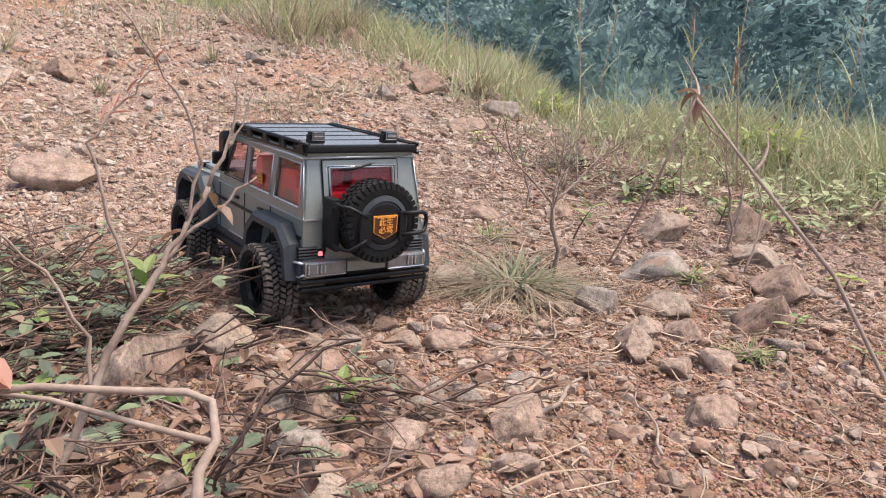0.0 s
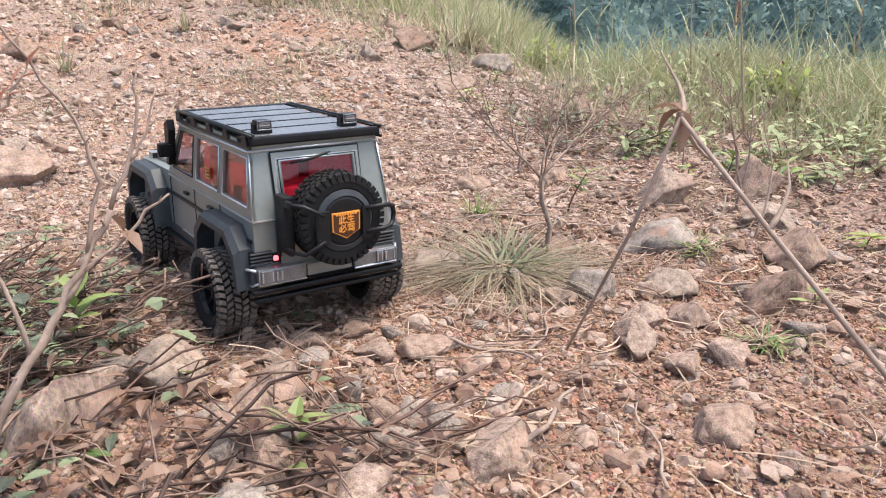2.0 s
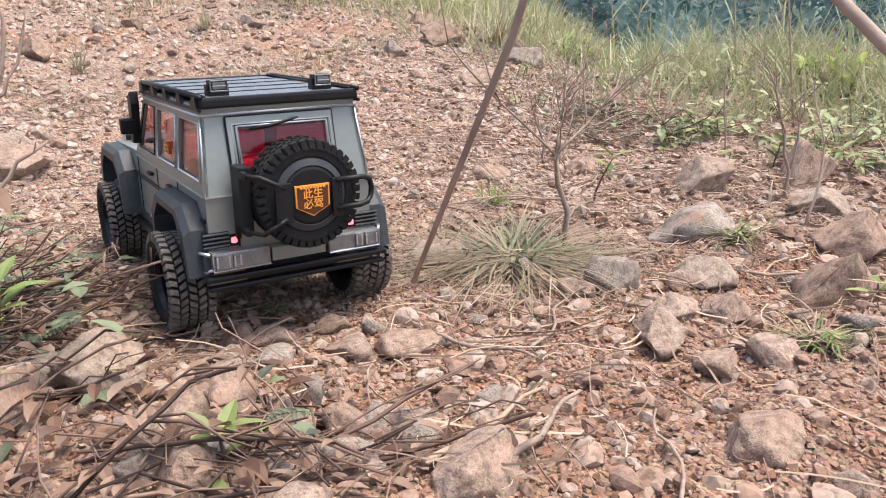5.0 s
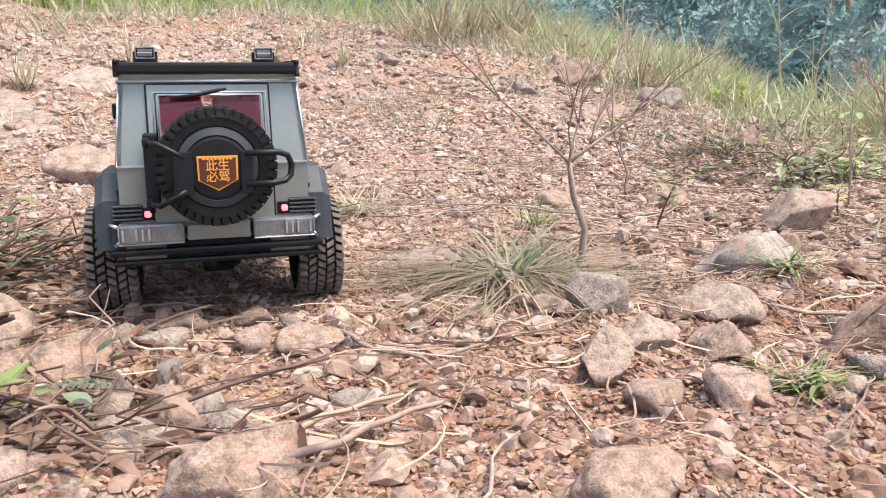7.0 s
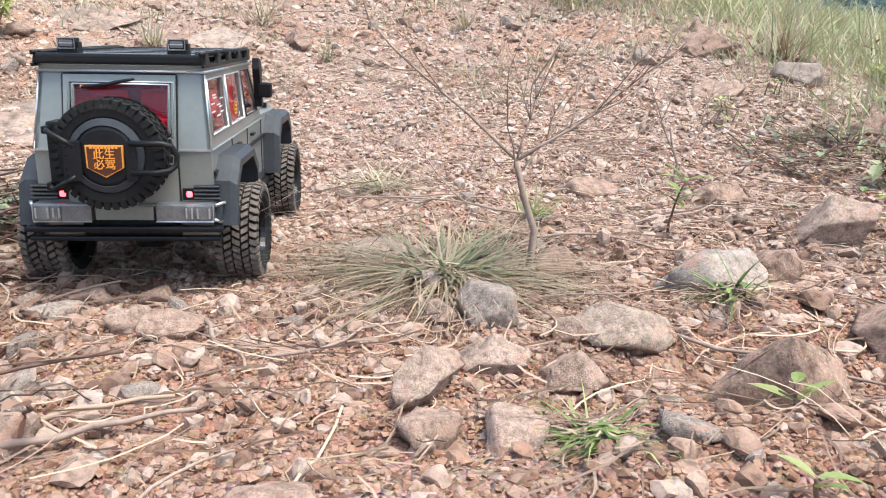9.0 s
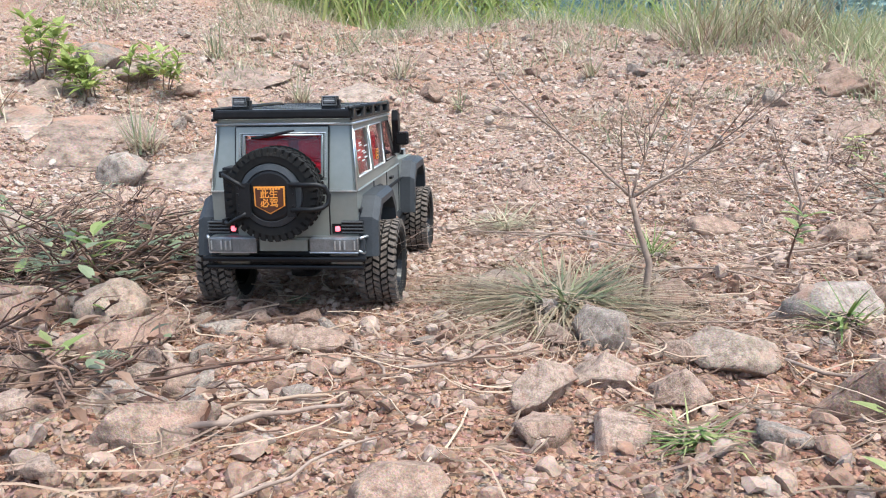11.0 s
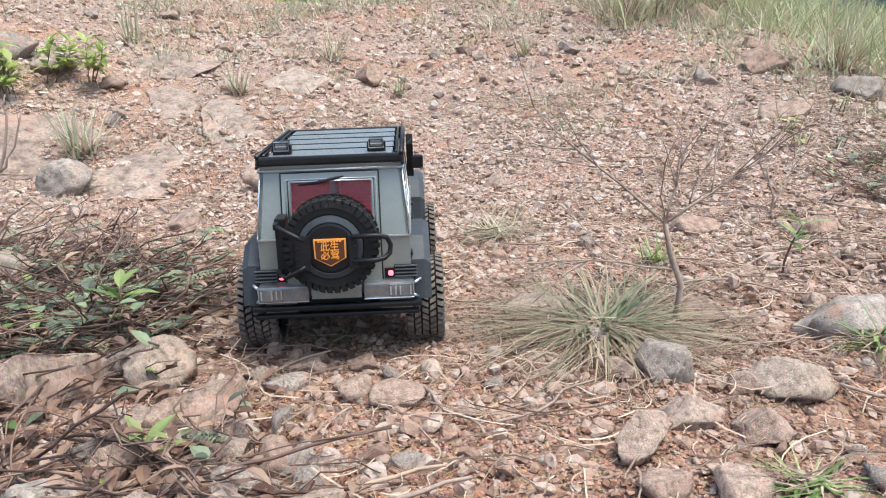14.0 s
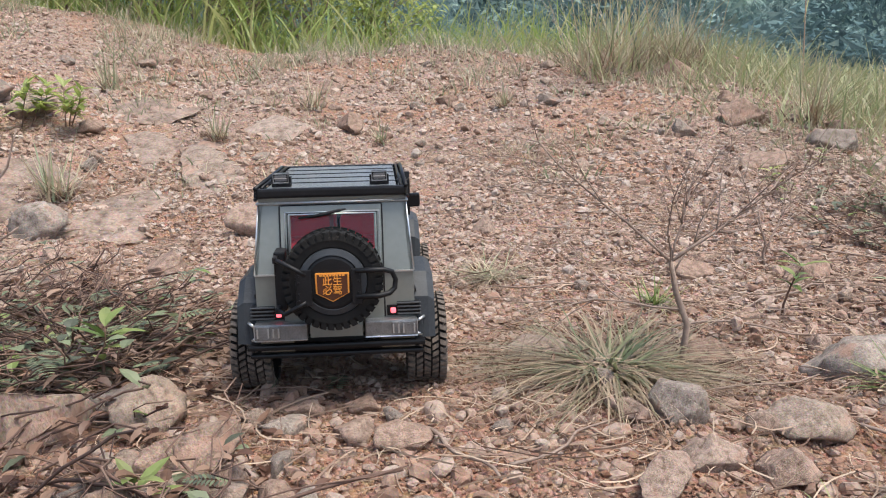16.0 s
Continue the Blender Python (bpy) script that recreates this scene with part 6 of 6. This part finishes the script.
def leafy_patch(cx, cy, r, plants, size, material, label):
    """Low creeping plants with broad oval leaves, close together."""
    at = on_ground(cx, cy)
    ob = base("leafy_patch", label, "plant", Matrix.Translation(at), "leafy patches")
    st, lf = Build(), Build()
    for _ in range(plants):
        a, k = rnd(0, 2 * math.pi), rnd(0, 1) ** 0.6
        p = on_ground(cx + math.cos(a) * r * k * 1.3, cy + math.sin(a) * r * k) - at
        pts = crooked(p, around(rnd(25, 80)), rnd(0.03, 0.10), 4, 0.1)
        st.tube(pts, [0.0014, 0.0012, 0.001, 0.0008, 0.0006], 4)
        for q in pts[1:]:
            for _ in range(2):
                leaf(lf, q, around(rnd(-10, 40)), size * rnd(0.6, 1.2), size * rnd(0.35, 0.6), 0.25, rnd(0.1, 0.5))
    tagged(part("stem_growth", st, DARK_TWIG, ob), kind="stuff")
    tagged(part("foliage", lf, material, ob, "broad oval green leaves"), kind="stuff")


for x, y, r in ((1.12, 0.22, 0.12), (1.30, 0.34, 0.14), (1.48, 0.24, 0.16), (1.24, 0.05, 0.10), (1.45, 0.58, 0.15), (1.10, 0.52, 0.09), (1.65, 0.42, 0.18), (1.75, 0.80, 0.18), (1.50, 0.95, 0.14), (1.40, -0.10, 0.12)):
    leafy_patch(x, y, r, 15, 0.030, LOW_LEAF, "low creeping plants with pale green oval leaves on the bank")


def fern_leaf(b, root, way, length, pairs=11):
    """A feathered leaf: leaflets in pairs along a drooping rib."""
    way = Vector(way).normalized()
    side = way.cross(Vector((0, 0, 1))).normalized()
    for i in range(pairs):
        t = (i + 0.5) / pairs
        p = Vector(root) + way * length * t - Vector((0, 0, length * 0.25 * t * t))
        w = length * 0.30 * math.sin(math.pi * (0.15 + 0.8 * t))
        for s in (-1, 1):
            leaf(b, p, side * s + way * 0.35, w, length * 0.075, 0.1, 0.15)


def vine_patch(cx, cy, rx, ry, runners, label, green=1.0):
    """Creeping vines: dark tangled runners with dull, fern-like and a few fresh leaves."""
    at = on_ground(cx, cy)
    ob = base("creeping_vine", label, "plant", Matrix.Translation(at), "creeping vines")
    tang, dull, fern, fresh, dead = Build(), Build(), Build(), Build(), Build()
    for i in range(runners):
        a, k = rnd(0, 2 * math.pi), rnd(0, 1) ** 0.5
        x, y = cx + math.cos(a) * rx * k, cy + math.sin(a) * ry * k
        way = around(rnd(0, 25))
        L = rnd(0.06, 0.22)
        pts = crooked(on_ground(x, y, rnd(0.004, 0.03)), way, L, 7, 0.22)
        low = [float(height(p.x, p.y)) for p in pts]
        pts = [Vector((p.x, p.y, g + max(0.004, (p.z - g) * 0.55))) - at for p, g in zip(pts, low)]
        tang.tube(pts, [rnd(0.0006, 0.0015)] * 8, 4)
        twist = [p + Vector((rnd(-0.012, 0.012), rnd(-0.012, 0.012), rnd(0.0, 0.012))) for p in pts]
        tang.tube(twist, [rnd(0.0005, 0.0010)] * 8, 4)
        for _ in range(5):
            q = pts[int(rng.integers(8))] + Vector((rnd(-0.02, 0.02), rnd(-0.02, 0.02), 0))
            q.z = float(height(q.x + cx, q.y + cy)) - at.z + rnd(0.003, 0.010)
            leaf(dead, q, around(rnd(-8, 15)), rnd(0.010, 0.024), rnd(0.005, 0.012), 0.5, 0.15)
        for p in pts[1::2]:
            u = rng.uniform()
            if rng.uniform() > green:
                u = 0.6
            if u < 0.30:
                for _ in range(2):
                    leaf(dull, p + Vector(rng.normal(size=3)) * 0.004, around(rnd(-5, 45)), rnd(0.010, 0.026), rnd(0.007, 0.015))
            elif u < 0.47:
                fern_leaf(fern, p, around(rnd(0, 35)), rnd(0.025, 0.05))
            elif u < 0.55:
                leaf(fresh, p, around(rnd(5, 55)), rnd(0.012, 0.028), rnd(0.008, 0.014))
            elif u < 0.85:
                leaf(dead, p, around(rnd(-10, 40)), rnd(0.010, 0.022), rnd(0.005, 0.012), 0.6)
    tagged(part("tangle", tang, DARK_TWIG, ob, "dark tangled stems", smooth=True), kind="stuff")
    tagged(part("foliage", dull, DULL_LEAF, ob, "dull green leaves"), kind="stuff")
    tagged(part("frond_growth", fern, DULL_LEAF, ob, "feathered fern-like leaves"), kind="stuff")
    tagged(part("young_growth", fresh, FRESH, ob, "bright young leaves"), kind="stuff")
    tagged(part("leaf_litter", dead, DEAD_LEAF, ob, "curled brown leaves"), kind="stuff")


vine_patch(-0.33, 0.15, 0.17, 0.16, 210, "tangled creeping vine with dull green leaves on rubble", 0.8)
vine_patch(-0.48, 0.00, 0.13, 0.13, 36, "creeping vine with fern-like leaves and dead stems")
vine_patch(-0.43, 0.37, 0.15, 0.13, 95, "dark tangle of vine stems below green weeds", 0.6)
vine_patch(-0.62, 0.30, 0.15, 0.18, 60, "sparse creeping vine over stones")
vine_patch(-0.34, -0.05, 0.13, 0.10, 15, "dark tangle of dead stems and creeping leaves", 0.5)
vine_patch(-0.15, -0.24, 0.10, 0.09, 28, "low tangle of red-brown dead stems and leaves", 0.08)
vine_patch(-0.44, -0.05, 0.10, 0.08, 70, "dense creeping vine with dull and fern-like leaves", 0.8)
vine_patch(-0.32, -0.255, 0.12, 0.065, 42, "red-brown tangle of dead stems with a few green leaves", 0.25)
vine_patch(1.0, 0.62, 0.15, 0.2, 40, "sparse creeping vine at the grass edge")


# ---- far woods ----
def woods(n, near, far, turn0, turn1, leafs, size, seed):
    """Far trees on a hillside: crowns of many small leaf clumps."""
    r = np.random.default_rng(seed)
    a = np.radians(r.uniform(turn0, turn1, n))
    d = r.uniform(near, far, n)
    c = np.stack([-np.sin(a) * d, np.cos(a) * d, hill(d) + r.uniform(0.8, 2.6, n)], 1)
    rad = r.uniform(0.9, 2.2, n) * size
    u = r.normal(size=(n, leafs, 3))
    u /= np.linalg.norm(u, axis=2, keepdims=True)
    lump = 1 + 0.3 * np.sin(u[:, :, :1] * 5 + c[:, None, :1]) * np.cos(u[:, :, 1:2] * 6 + c[:, None, 1:2]) + 0.15 * np.sin(u[:, :, 2:] * 9 + c[:, None, :1])
    out = u.reshape(-1, 3).copy()
    u *= r.uniform(0.86, 1.04, (n, leafs, 1)) * lump
    p = (c[:, None] + u * rad[:, None, None] * np.array([1, 1, 1.15])).reshape(-1, 3)
    m = len(p)
    t1 = np.cross(out, r.normal(size=(m, 3)))
    t1 /= np.linalg.norm(t1, axis=1, keepdims=True)
    t2 = np.cross(out, t1)
    a = r.normal(size=(m, 3, 3)) * np.array([0.105, 0.105, 0.012]) * size
    e = a[:, :, :1] * t1[:, None] + a[:, :, 1:2] * t2[:, None] + a[:, :, 2:] * out[:, None]
    tri = p[:, None] + e
    away = np.einsum("ni,ni->n", np.cross(tri[:, 1] - tri[:, 0], tri[:, 2] - tri[:, 0]), out) < 0
    tri[away] = tri[away][:, ::-1]
    return tri.reshape(-1, 3), np.arange(m * 3).reshape(-1, 3), np.repeat(out, 3, 0)


def hill(d):
    return -7.0 + 0.5 * np.clip(d - 22, 0, 45)


def far_hill():
    a, d = np.radians(np.linspace(-110, 75, 70)), np.linspace(20, 72, 30)
    A, D = np.meshgrid(a, d)
    co = np.stack([-np.sin(A).ravel() * D.ravel(), np.cos(A).ravel() * D.ravel(), hill(D).ravel() + 0.8 * waves(A.ravel() * 20, D.ravel(), W_FAR)], 1)
    i = (np.arange(29)[:, None] * 70 + np.arange(69)).ravel()
    return bulk("far_hillside", co, np.stack([i, i + 1, i + 71, i + 70], 1), HAZY_FLOOR, True)


tagged(far_hill(), "wooded hillside across the valley with blue haze in its colour", "hillside", kind="structure")
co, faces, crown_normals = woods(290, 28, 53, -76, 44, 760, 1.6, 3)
far_woods = bulk("far_woods", co, faces, HAZY_FOREST, True)
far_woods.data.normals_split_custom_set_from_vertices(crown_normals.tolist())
tagged(far_woods, "green woods on the far hillside with blue haze in their colour", "trees", kind="stuff")


def bush(x, y, tall, label):
    """A leafy bush: stems and a crown of small clumped leaves."""
    at = on_ground(x, y)
    ob = base("bush", label, "bush", Matrix.Translation(at), "bushes behind the ridge")
    b, tips = Build(), []
    for _ in range(5):
        grow(b, tips, (rnd(-0.05, 0.05), rnd(-0.05, 0.05), 0), around(rnd(60, 88)), tall * 0.75, tall * 0.012, 2, 0.12, 0.02, 40, (3, 4))
    tagged(part("branchwork", b, TWIG, ob, smooth=True), kind="stuff")
    lf = Build()
    for p, d in tips:
        for _ in range(22):
            q = p + Vector(rng.normal(size=3)) * tall * 0.07
            leaf(lf, q, around(rnd(-30, 60)), tall * rnd(0.05, 0.10), tall * rnd(0.018, 0.035))
    part("leaves", lf, BUSH, ob)


for x, y, t in ((-1.45, 3.75, 0.95), (-0.85, 4.0, 1.0), (-2.1, 3.9, 1.15), (-0.3, 4.1, 0.85), (-2.8, 4.2, 1.3), (0.1, 4.6, 0.8), (-1.8, 3.3, 0.6), (-1.1, 3.35, 0.5), (-0.6, 3.5, 0.5), (-1.25, 4.6, 1.3), (-2.4, 3.35, 0.7)):
    bush(x, y, t, "leafy green bush behind the stony ridge")
